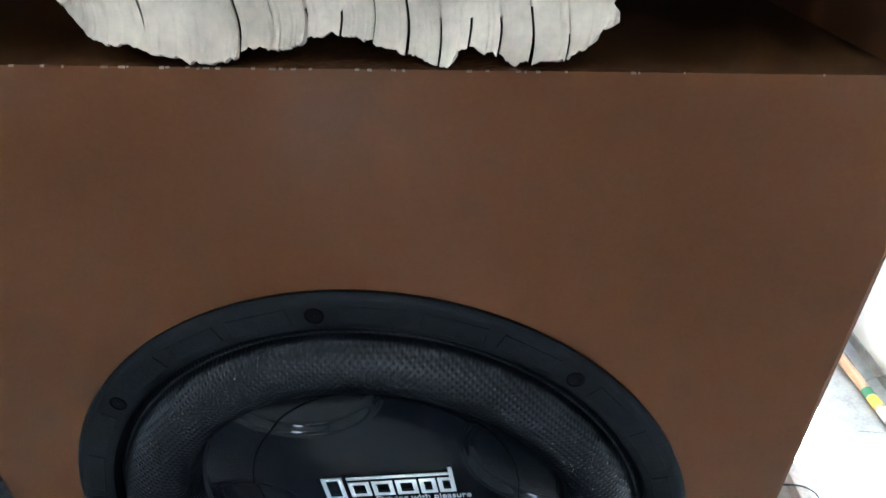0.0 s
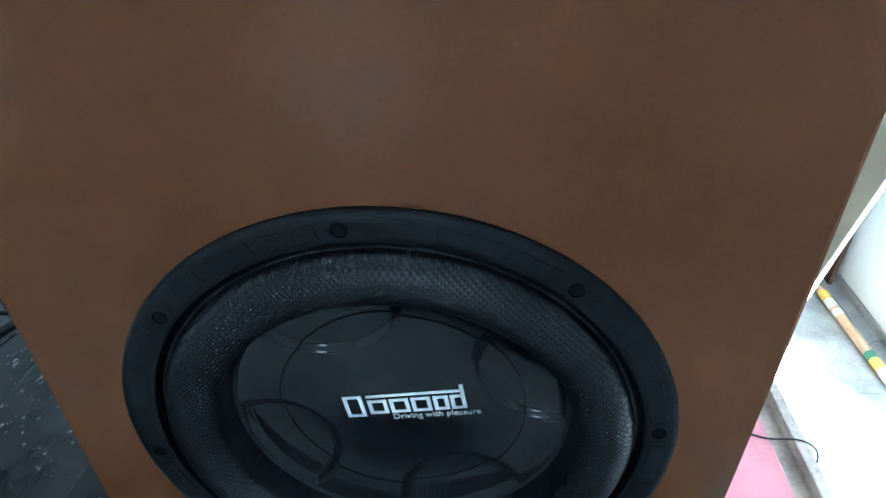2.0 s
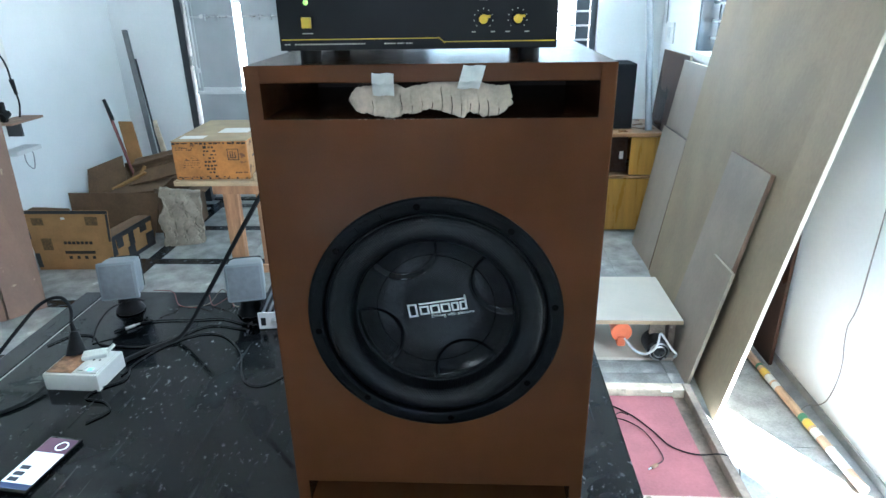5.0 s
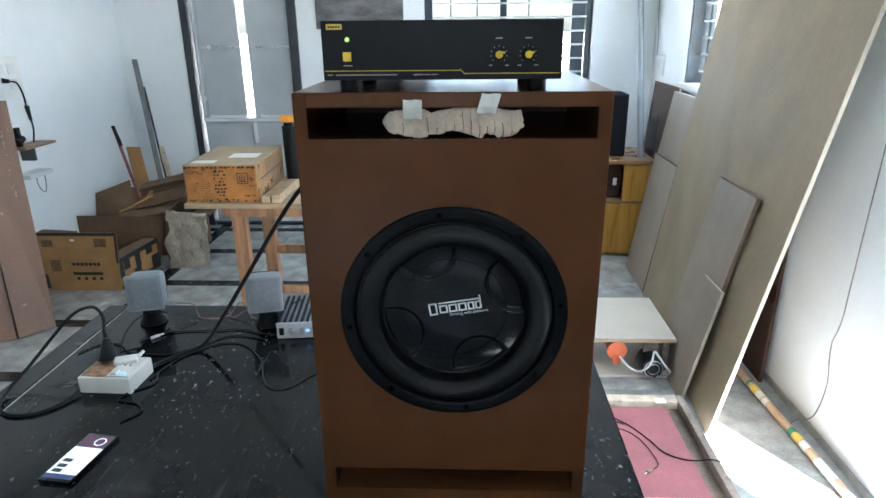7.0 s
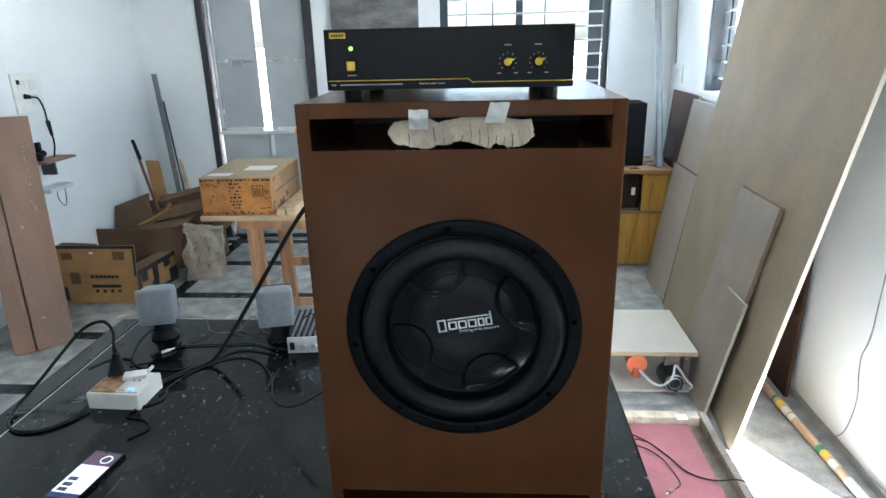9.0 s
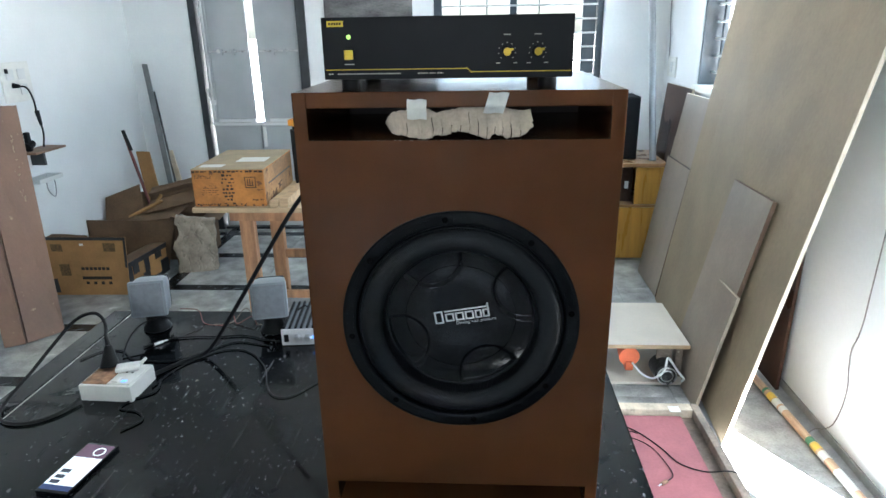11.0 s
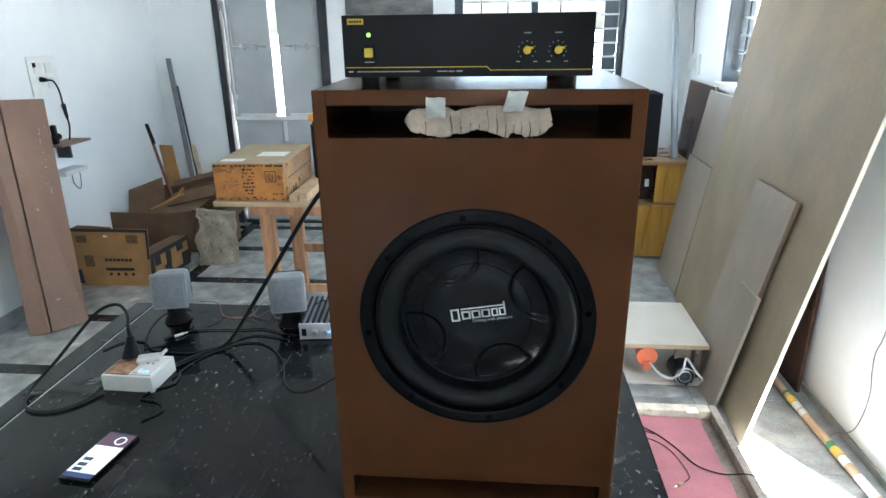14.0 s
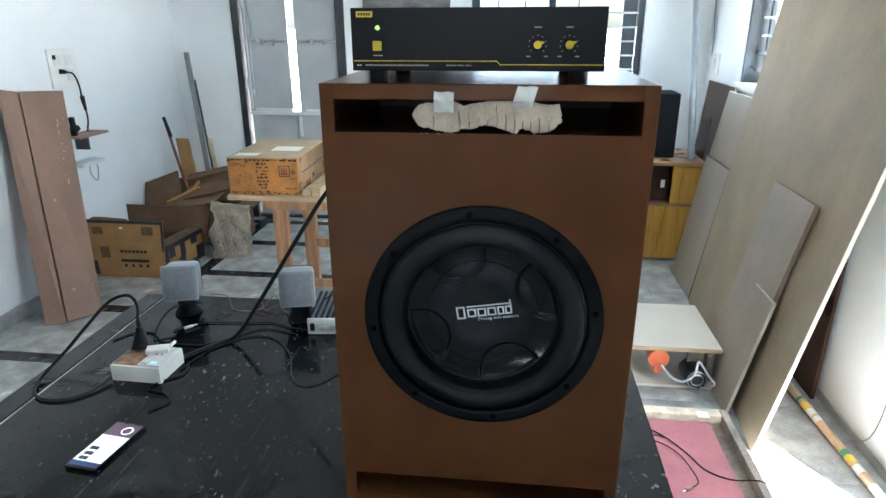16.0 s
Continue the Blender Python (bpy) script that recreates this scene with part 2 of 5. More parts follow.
M_YTOP = mat("brown_varnished_top", (0.28, 0.15, 0.07), 0.3, vary=0.15, scale=5)
M_SPK = mat("silver_plastic", (0.23, 0.255, 0.28), 0.42, vary=0.05, scale=30, bump=0.004)
M_GRILLE = mat("grey_mesh_grille", (0.22, 0.235, 0.255), 0.6, metal=0.3, vary=0.1, scale=60, fine=900, bump=0.03)
M_WHITEP = mat("white_plastic", (0.74, 0.74, 0.70), 0.4, vary=0.04, scale=20)
M_DIRTY = mat("rusty_wooden_insert", (0.36, 0.20, 0.11), 0.7, vary=0.35, scale=40, fine=200, bump=0.03)
M_PINK = mat("pink_fibre_board", (0.34, 0.115, 0.122), 0.6, vary=0.16, scale=5, fine=120, bump=0.02, fleck=((0.6, 0.42, 0.42), 0.70, 18))
M_TRAY = mat("worn_wood_frame", (0.24, 0.19, 0.145), 0.75, vary=0.3, scale=10, fine=80, bump=0.04, fleck=((0.45, 0.40, 0.33), 0.66, 14))
M_SAWTOP = mat("white_laminate", (0.60, 0.54, 0.45), 0.45, vary=0.06, scale=4)
M_RED = mat("orange_red_plastic", (0.75, 0.17, 0.07), 0.4, vary=0.1)
M_COPPER = mat("wound_motor", (0.05, 0.05, 0.05), 0.35, metal=0.7, vary=0.3, scale=50)
M_CHROME = mat("bare_metal", (0.6, 0.6, 0.6), 0.3, metal=1.0, vary=0.08, scale=30)
M_SCREEN = glow("lit_phone_page", (0.85, 0.9, 0.95), 0.25)
M_SCREEN2 = glow("lit_phone_picture", (0.10, 0.055, 0.085), 0.25)
M_SCREEN3 = glow("lit_phone_thumbnail", (0.05, 0.06, 0.08), 0.15)
M_SCREENB = glow("lit_phone_bar", (0.04, 0.06, 0.14), 0.2)
M_BLACKGLASS = mat("black_glass", (0.006, 0.006, 0.008), 0.06, vary=0.1, bump=0)
M_BAMBOO = mat("bare_bamboo", (0.60, 0.40, 0.26), 0.6, vary=0.2, scale=12, stretch=(4, 0.8, 4))
M_GREEN = mat("green_tape", (0.06, 0.22, 0.12), 0.4)
M_CHIP = mat("chipped_facing", (0.48, 0.36, 0.24), 0.8, vary=0.2, scale=60)
M_CHANNEL = mat("dull_grey_metal", (0.20, 0.205, 0.21), 0.45, metal=0.4, vary=0.12, scale=12)
M_RIM = mat("bare_wood_rim", (0.60, 0.50, 0.37), 0.7, vary=0.2, scale=12, fine=90, bump=0.03, fleck=((0.2, 0.17, 0.13), 0.66, 14))
M_YTAPE = mat("yellow_tape", (0.75, 0.50, 0.08), 0.4)
M_BLACKCLOTH = mat("black_cloth_grille", (0.008, 0.008, 0.009), 0.9, spec=0.1, vary=0.2, scale=80)
M_ORANGE = mat("orange_plastic", (0.85, 0.33, 0.03), 0.45)
M_STICKRED = mat("red_brown_stick", (0.22, 0.07, 0.06), 0.5, vary=0.2)
M_EARTH = mat("pale_dry_ground", (0.42, 0.40, 0.36), 0.95, vary=0.15, scale=0.5, fine=6)
M_BLUE = glow("blue_indicator", (0.2, 0.45, 1.0), 0.8)


# ---- building tools ----
def box(bm, x0, x1, y0, y1, z0, z1, bevel=0.0, m=None):
    got = bmesh.ops.create_cube(bm, size=1.0)
    vs = got["verts"]
    for v in vs:
        v.co = Vector((x0 if v.co.x < 0 else x1, y0 if v.co.y < 0 else y1, z0 if v.co.z < 0 else z1))
    if bevel:
        es = list({e for v in vs for e in v.link_edges})
        out = bmesh.ops.bevel(bm, geom=es, offset=bevel, segments=2, affect="EDGES", profile=0.6)
        vs = list({v for f in out["faces"] for v in f.verts} | {v for v in vs if v.is_valid})
    if m is not None:
        seen, todo = set(), [v for v in vs if v.is_valid]
        while todo:
            v = todo.pop()
            if v in seen:
                continue
            seen.add(v)
            todo += [e.other_vert(v) for e in v.link_edges]
        for v in seen:
            v.co = m @ v.co
    return bm


def rod(bm, a, b, r, seg=12, r2=None):
    a, b = Vector(a), Vector(b)
    turn = (b - a).to_track_quat("Z", "Y").to_matrix().to_4x4()
    bmesh.ops.create_cone(bm, cap_ends=True, segments=seg, radius1=r, radius2=r if r2 is None else r2, depth=(b - a).length, matrix=Matrix.Translation((a + b) / 2) @ turn)
    return bm


def smooth_line(points, steps=8):
    """A curve through the points."""
    p = [Vector(q) for q in points]
    p = [2 * p[0] - p[1], *p, 2 * p[-1] - p[-2]]
    out = []
    for i in range(1, len(p) - 2):
        for s in range(steps):
            t = s / steps
            out.append(0.5 * (2 * p[i] + (p[i + 1] - p[i - 1]) * t + (2 * p[i - 1] - 5 * p[i] + 4 * p[i + 1] - p[i + 2]) * t * t + (3 * p[i] - p[i - 1] - 3 * p[i + 1] + p[i + 2]) * t**3))
    return out + [p[-2]]


def tube(bm, points, r, seg=8, steps=8):
    line = smooth_line(points, steps) if steps else [Vector(q) for q in points]
    rings, side = [], Vector((0.3, 0.1, 1)).normalized()
    for i, p in enumerate(line):
        along = (line[min(i + 1, len(line) - 1)] - line[max(i - 1, 0)]).normalized()
        u = along.cross(side)
        u = u.normalized() if u.length > 1e-4 else Vector((1, 0, 0))
        w = along.cross(u).normalized()
        side = -w if -w.dot(side) > w.dot(-side) else -w
        rings.append([bm.verts.new(p + r * (math.cos(k * math.tau / seg) * u + math.sin(k * math.tau / seg) * w)) for k in range(seg)])
    for a, b in zip(rings, rings[1:]):
        for k in range(seg):
            bm.faces.new((a[k], a[(k + 1) % seg], b[(k + 1) % seg], b[k]))
    bm.faces.new(rings[0][::-1])
    bm.faces.new(rings[-1])
    return bm


def spin(bm, profile, seg=96, closed=False):
    """A body turned about the y axis: rows of radius and y."""
    rings = [[bm.verts.new((r * math.sin(k * math.tau / seg), y, r * math.cos(k * math.tau / seg))) for k in range(seg)] for r, y in profile]
    pairs = list(zip(rings, rings[1:])) + ([(rings[-1], rings[0])] if closed else [])
    for a, b in pairs:
        for k in range(seg):
            bm.faces.new((a[k], a[(k + 1) % seg], b[(k + 1) % seg], b[k]))
    bmesh.ops.recalc_face_normals(bm, faces=bm.faces)
    return bm


def spin_up(bm, profile, seg, at):
    """The profile (radius, height) turned about the upright through at."""
    spin(bm, profile, seg)
    bmesh.ops.rotate(bm, verts=bm.verts, cent=(0, 0, 0), matrix=Matrix.Rotation(radians(90), 3, "X"))
    bmesh.ops.translate(bm, verts=bm.verts, vec=at)
    return bm


def mesh_of(name, bm, material, smooth=False):
    bmesh.ops.recalc_face_normals(bm, faces=bm.faces)
    me = bpy.data.meshes.new(name)
    bm.to_mesh(me)
    bm.free()
    me.materials.append(material)
    if smooth:
        for p in me.polygons:
            p.use_smooth = True
        me.set_sharp_from_angle(angle=radians(35))
    return me


def part(name, bm, material, parent, label="", smooth=False):
    ob = new(name, mesh_of(name, bm, material, smooth))
    ob.parent = parent
    if label:
        ob["label"] = label
    return ob


def thing(name, place, label, category, turn=(0, 0, 0), group="", kind=""):
    ob = new(name)
    ob.empty_display_size = 0.05
    ob.matrix_world = pose(*place, *turn)
    return tagged(ob, label, category, group, kind)


def solo(name, bm, material, label, category, group="", kind="", smooth=False):
    return tagged(new(name, mesh_of(name, bm, material, smooth)), label, category, group, kind)


def B():
    return bmesh.new()


def boxed(*a, **k):
    return box(B(), *a, **k)


def text_part(words, size, material, parent, m, name="lettering"):
    cu = bpy.data.curves.new(name, "FONT")
    cu.body, cu.size, cu.extrude, cu.align_x = words, size, 0.0003, "LEFT"
    tmp = new("tmp", cu)
    bpy.context.view_layer.update()
    me = bpy.data.meshes.new_from_object(tmp.evaluated_get(bpy.context.evaluated_depsgraph_get()))
    bpy.data.objects.remove(tmp)
    me.transform(m)
    me.materials.clear()
    me.materials.append(material)
    ob = new(name, me)
    ob.parent = parent
    return ob


def wall(name, axis, at, thick, span, height, holes, label):
    """A wall across axis, from at to at + thick, with openings (lo, hi, bottom, top)."""
    bm = B()
    cuts = sorted({span[0], span[1], *(h[0] for h in holes), *(h[1] for h in holes)})
    for a, b in zip(cuts, cuts[1:]):
        gaps = sorted((h[2], h[3]) for h in holes if h[0] <= a and h[1] >= b)
        z = 0.0
        for lo, hi in [*gaps, (height, height)]:
            if lo - z > 1e-4:
                if axis == "x":
                    box(bm, at, at + thick, a, b, z, lo)
                else:
                    box(bm, a, b, at, at + thick, z, lo)
            z = hi
    bmesh.ops.remove_doubles(bm, verts=bm.verts, dist=1e-5)
    return solo(name, bm, M_WALL, label, "wall", kind="structure")


# ---- the large structure ----
X0, X1, Y0, Y1, HIGH = -3.1, 1.64, -5.5, 4.74, 2.95
WIN = (-0.36, 1.10, 0.95, 2.55)        # window in the far wall
DOOR = (-2.50, -1.50, 0.0, 2.5)       # steel door in the far wall
RWIN = (2.35, 3.87, 1.38, 2.35)        # window in the right-hand wall
RDOOR = (0.05, 1.00, 0.0, 2.05)         # doorway in the right-hand wall
REAR = (-0.6, 0.1, 1.5, 2.6)             # opening behind the camera
wall("wall_north", "y", Y1, 0.2, (X0 - 0.2, X1 + 0.2), HIGH, [WIN, DOOR], "white-painted plaster wall with window and steel door")
wall("wall_south", "y", Y0 - 0.2, 0.2, (X0 - 0.2, X1 + 0.2), HIGH, [REAR], "white-painted plaster wall")
wall("wall_west", "x", X0 - 0.2, 0.2, (Y0, Y1), HIGH, [], "plain white-painted plaster wall, faintly uneven")
wall("wall_east", "x", X1, 0.2, (Y0, Y1), HIGH, [RWIN, RDOOR], "white-painted plaster wall with window and doorway")
solo("ceiling", boxed(X0 - 0.2, X1 + 0.2, Y0 - 0.2, Y1 + 0.2, HIGH, HIGH + 0.15), M_CEIL, "plain white-painted ceiling", "ceiling", kind="structure")
solo("ground", boxed(-300, 300, -300, 300, -0.6, -0.5), M_EARTH, "pale dry ground outside the building", "ground", kind="structure")
floor = solo("floor", boxed(X0 - 0.2, X1 + 0.2, Y0 - 0.2, Y1 + 0.2, -0.3, -0.006), M_BED, "polished pale granite floor tiles with dark granite strips", "floor", kind="structure")
bm = B()
box(bm, X0, X0 + 0.012, Y0, Y1, 0, 0.1, 0.003)
solo("baseboard", bm, M_SKIRT, "dark grey granite skirting along the white wall", "baseboard", kind="structure")
bm = B()
box(bm, X1 - 0.012, X1, RDOOR[1] + 0.02, Y1, 0, 0.04, 0.003)
box(bm, X1 - 0.065, X1 - 0.0125, RDOOR[1] + 0.02, 3.7, 0.0005, 0.004)
solo("baseboard", bm, M_SKIRT, "grey granite skirting along the white wall", "baseboard", kind="structure")
bm = B()
for a, b in ((X0 + 0.012, DOOR[0]), (DOOR[1], X1 - 0.012)):
    box(bm, a, b, Y1 - 0.012, Y1, 0, 0.1, 0.003)
solo("baseboard", bm, M_SKIRT, "dark grey granite skirting under the window wall", "baseboard", kind="structure")


def far_window():
    w = thing("window_1", (0, Y1, 0), "bright window with dark frame and pale horizontal grille bars", "window", kind="structure")
    a, b, lo, hi = WIN
    y = 0.06
    for x0, x1, z0, z1 in ((a, a + 0.07, lo, hi), (b - 0.05, b, lo, hi), (a + 0.07, b - 0.05, lo, lo + 0.06), (a + 0.07, b - 0.05, hi - 0.06, hi)):
        part("window_frame", boxed(x0, x1, y, y + 0.08, z0, z1, 0.004), M_BLUEFRAME, w)
    part("shutter", boxed(b - 0.17, b - 0.055, y + 0.05, y + 0.09, lo + 0.06, hi - 0.06, 0.004), M_BLUEFRAME, w, "dark half-open shutter leaf")
    part("mullion", boxed(0.30, 0.36, y + 0.03, y + 0.08, lo + 0.06, hi - 0.06, 0.004), M_BLUEFRAME, w)
    for x in (0.10, 0.55, -0.13):
        part("upright_bar", rod(B(), (x, y + 0.02, lo + 0.06), (x, y + 0.02, hi - 0.06), 0.006, 8), M_BLUEFRAME, w, smooth=True)
    z = lo + 0.12
    while z < hi - 0.05:
        part("grille_bar", boxed(a + 0.07, b - 0.05, y + 0.002, y + 0.012, z, z + 0.016, 0.002), M_STEELLIGHT, w)
        z += 0.115
    part("window_sill", boxed(a - 0.03, b + 0.03, -0.03, 0.06, lo - 0.03, lo, 0.004), M_STEELLIGHT, w)
    return w


def side_window():
    w = thing("window_2", (X1, 0, 0), "bright window with dark frame, white grille bars and sill", "window", kind="structure")
    a, b, lo, hi = RWIN
    part("window_frame", boxed(0.004, 0.13, b - 0.03, b - 0.001, lo + 0.02, hi, 0.003), M_BLUEFRAME, w)
    part("window_frame", boxed(0.07, 0.13, a, a + 0.06, lo + 0.02, hi, 0.003), M_BLUEFRAME, w)
    part("window_frame", boxed(0.07, 0.13, a + 0.06, b - 0.03, hi - 0.06, hi, 0.003), M_BLUEFRAME, w)
    for y in (b - 0.10, b - 0.42, b - 0.8):
        part("shutter_stile", boxed(0.10, 0.13, y - 0.035, y, lo + 0.02, hi - 0.06, 0.003), M_BLUEFRAME, w)
    z = lo + 0.1
    while z < hi - 0.1:
        part("grille_bar", boxed(0.085, 0.097, a + 0.06, b - 0.03, z, z + 0.016, 0.002), M_STEELLIGHT, w)
        z += 0.115
    part("window_sill", boxed(-0.03, 0.19, a - 0.02, b + 0.02, lo - 0.03, lo + 0.02, 0.004), M_WHITEP, w)
    return w


def steel_door():
    d = thing("door_1", (0, Y1, 0), "grey-painted double steel door left slightly ajar", "door", kind="structure")
    a, b, lo, hi = DOOR
    part("door_frame", boxed(a - 0.01, a + 0.05, -0.02, 0.1, 0, hi, 0.004), M_STEELDARK, d, "dark painted frame")
    part("door_frame", boxed(b - 0.06, b + 0.02, -0.02, 0.1, 0, hi, 0.004), M_STEELDARK, d, "dark painted frame")
    part("door_frame", boxed(a + 0.06, b - 0.06, -0.02, 0.1, hi - 0.05, hi, 0.004), M_STEELDARK, d)
    gap = (-2.03, -1.955)
    for x0, x1, hinge in ((a + 0.065, gap[0], 1), (gap[1], b - 0.065, -1)):
        leaf = part("door_leaf", boxed(x0, x1, 0.05, 0.075, 1.03, hi - 0.055, 0.002), M_STEEL, d)
        e = x0 if hinge > 0 else x1 - 0.05
        part("stile", boxed(e, e + 0.05, 0.035, 0.05, 1.03, hi - 0.055, 0.002), M_STEEL, leaf)
        part("rail", boxed(x0 + 0.06, x1, 0.02, 0.05, 1.03, 1.06, 0.003), M_STEELLIGHT, leaf, "pale ledge rail")
        part("latch_bolt", rod(B(), (x0 + 0.02, 0.035, 1.655), (x1 - 0.01, 0.035, 1.655), 0.007, 8), M_CHROME, leaf, smooth=True)
        for k in (0.35, 0.62):
            xx = x0 + (x1 - x0) * k
            part("latch_clip", boxed(xx, xx + 0.025, 0.022, 0.05, 1.62, 1.675, 0.003), M_STEEL, leaf)
        h = x0 if hinge > 0 else x1
        for z in (1.25, 1.95):
            part("hinge", rod(B(), (h, 0.03, z), (h, 0.03, z + 0.08), 0.011, 10), M_STEEL, leaf, smooth=True)
    for x0, x1 in ((a + 0.065, -1.998), (-1.990, b - 0.065)):
        lower = part("lower_panel", boxed(x0, x1, 0.05, 0.075, 0.02, 1.0, 0.003), M_STEEL, d)
        part("panel_rim", boxed(x0 + 0.03, x1 - 0.03, 0.042, 0.0498, 0.955, 0.985, 0.002), M_STEEL, lower)
    part("middle_ledge", boxed(a + 0.065, b - 0.065, 0.012, 0.075, 1.001, 1.0285, 0.003), M_STEELLIGHT, d, "pale ledge under the upper leaves")
    part("cover_strip", boxed(-2.012, -1.976, 0.0755, 0.085, 0.02, 1.0, 0.001), M_STEELDARK, d)
    part("drop_bolt", boxed(-1.975, -1.945, 0.030, 0.0495, 0.80, 0.985, 0.004), M_STEELLIGHT, d, "pale drop bolt")
    # white disc in place of the daylight that shines through a bolt hole
    part("hole_daylight", rod(B(), (-2.30, 0.02, 1.66), (-2.30, 0.034, 1.66), 0.018, 16), M_WHITEP, d, "small white disc standing for daylight through a bolt hole", smooth=True)
    part("hinge_tube", rod(B(), (a + 0.085, 0.03, 1.06), (a + 0.085, 0.03, hi - 0.06), 0.010, 10), M_STEELLIGHT, d, "pale hinge tube", smooth=True)
    part("hinge_bracket", boxed(a + 0.07, a + 0.12, 0.012, 0.03, 1.19, 1.23, 0.003), M_STEELLIGHT, d)
    part("threshold", boxed(a + 0.065, b - 0.065, 0.0, 0.12, 0.0, 0.018, 0.003), M_DARKTILE, d)
    return d


def doorway():
    d = thing("door_2", (X1, 0, 0), "open doorway with grey painted frame", "door", kind="structure")
    a, b, lo, hi = RDOOR
    part("door_frame", boxed(-0.012, 0.12, b - 0.05, b, 0, hi, 0.004), M_STEEL, d)
    part("door_frame", boxed(-0.012, 0.12, a, a + 0.05, 0, hi, 0.004), M_STEEL, d)
    part("door_frame", boxed(-0.012, 0.12, a + 0.05, b - 0.05, hi - 0.05, hi, 0.004), M_STEEL, d)


# added out of view: blocks direct sun through the right-hand window
solo("unseen_sun_hood", boxed(X1 + 0.2, X1 + 0.85, RWIN[0] - 0.6, RWIN[1] + 0.3, RWIN[3] + 0.05, RWIN[3] + 0.13), M_WALL, "unseen hood added outside the window to keep the sun out", "hood", kind="structure")
far_window(), side_window(), steel_door(), doorway()

# grey plaque on the far wall
sl = thing("wall_panel", (-0.92, Y1, 2.02), "rough grey slate-like panel on the white wall", "panel")
part("slab", boxed(-0.38, 0.38, -0.05, 0.0, -0.22, 0.5, 0.01), M_SLATE, sl)


# ---- the counter ----
def counter():
    c = thing("counter", (0, 0, 0), "black polished granite counter, scuffed and dusty", "counter")
    part("worktop", boxed(-1.158, 0.392, -0.32, 0.95, 0.86, 0.90, 0.004), M_GRANITE, c)
    part("edge_strip", boxed(-1.235, -1.164, -0.32, 0.95, 0.86, 0.8985, 0.004), M_GRANITE, c, "granite edging with pale joint")
    part("joint", boxed(-1.164, -1.158, -0.318, 0.948, 0.865, 0.8975), M_JOINT, c)
    part("base", boxed(-1.05, 0.25, -0.2, 0.85, 0.0, 0.86, 0.004), M_WALL, c, "plastered masonry base")
    return c


counter()


# ---- the loudspeaker ----
def baffle_mesh(cx, cz, r, w0, w1, z0, z1, y0, y1):
    bm = B()
    angles = {k * math.tau / 96 for k in range(96)}
    for x in (w0, w1):
        for z in (z0, z1):
            angles.add(math.atan2(x - cx, z - cz) % math.tau)
    rows = []
    for a in sorted(angles):
        s, c = math.sin(a), math.cos(a)
        d = min(((w1 - cx) / s if s > 1e-9 else (w0 - cx) / s if s < -1e-9 else 99), ((z1 - cz) / c if c > 1e-9 else (z0 - cz) / c if c < -1e-9 else 99))
        rows.append([bm.verts.new((cx + q * s, y, cz + q * c)) for q, y in ((r, y0), (d, y0), (d, y1), (r, y1))])
    for p, q in zip(rows, rows[1:] + rows[:1]):
        for k in range(4):
            bm.faces.new((p[k], p[(k + 1) % 4], q[(k + 1) % 4], q[k]))
    return bm


def edged(x0, x1, y0, y1, z0, z1, pick, r=0.003):
    """A board of which only the picked edges are eased."""
    bm = boxed(x0, x1, y0, y1, z0, z1)
    es = [e for e in bm.edges if all(pick(v.co) for v in e.verts)]
    bmesh.ops.bevel(bm, geom=es, offset=r, segments=2, affect="EDGES", profile=0.6)
    return bm


def subwoofer():
    """Local z 0 is the counter's top, y 0 the front."""
    s = thing("subwoofer", (0, 0, 0.9), "large brown laminate subwoofer cabinet on the granite counter", "loudspeaker")
    W, D, T = 0.255, 0.44, 0.022
    part("side_panel", edged(-W, -W + T, 0, D, 0, 0.8165, lambda v: v.x < -W + 0.001 and (v.y < 0.001 or v.z > 0.81)), M_LAM, s)
    part("side_panel", edged(W - T, W, 0, D, 0, 0.8165, lambda v: v.x > W - 0.001 and (v.y < 0.001 or v.z > 0.81)), M_LAM, s)
    part("top_panel", edged(-W + T, W - T, 0, D, 0.7925, 0.8165, lambda v: v.y < 0.001, 0.0015), M_LAM, s)
    part("bottom_panel", boxed(-W + T, W - T, 0, D, 0, 0.046), M_LAM, s)
    part("back_panel", boxed(-W + T, W - T, D - T, D, 0.046, 0.7925), M_LAM, s)
    part("front_baffle", baffle_mesh(0.002, 0.4282, 0.182, -W + T, W - T, 0.095, 0.743, 0.0, 0.022), M_LAM, s)
    part("port_shelf", boxed(-W + T, W - T, 0.022, D - 0.1, 0.721, 0.743), M_LAM, s)
    part("port_shelf", boxed(-W + T, W - T, 0.022, D - 0.1, 0.095, 0.117), M_LAM, s)
    rng = random.Random(11)
    bm = B()
    for _ in range(45):
        x, w = rng.uniform(-W + 0.03, W - 0.04), rng.uniform(0.0005, 0.0022)
        if rng.random() < 0.55:
            x = rng.uniform(-0.10, 0.03)
        box(bm, x, x + w, -0.0003, 0.001, 0.7428 - rng.uniform(0.0002, 0.0007), 0.74305)
    tagged(part("chipped_edge", bm, M_TRAY, s, "pale chips along the port's edge"), kind="stuff")
    # inner boards carry the ports' depth of shade in their colour
    part("inner_partition", boxed(-W + T, W - T, 0.30, 0.315, 0.117, 0.721), M_INSHADE, s)
    part("port_stop", boxed(-W + T, W - T, 0.33, 0.34, 0.743, 0.7925), M_INSHADE, s)
    part("port_stop", boxed(-W + T, W - T, 0.33, 0.34, 0.046, 0.095), M_INSHADE, s)
    return s


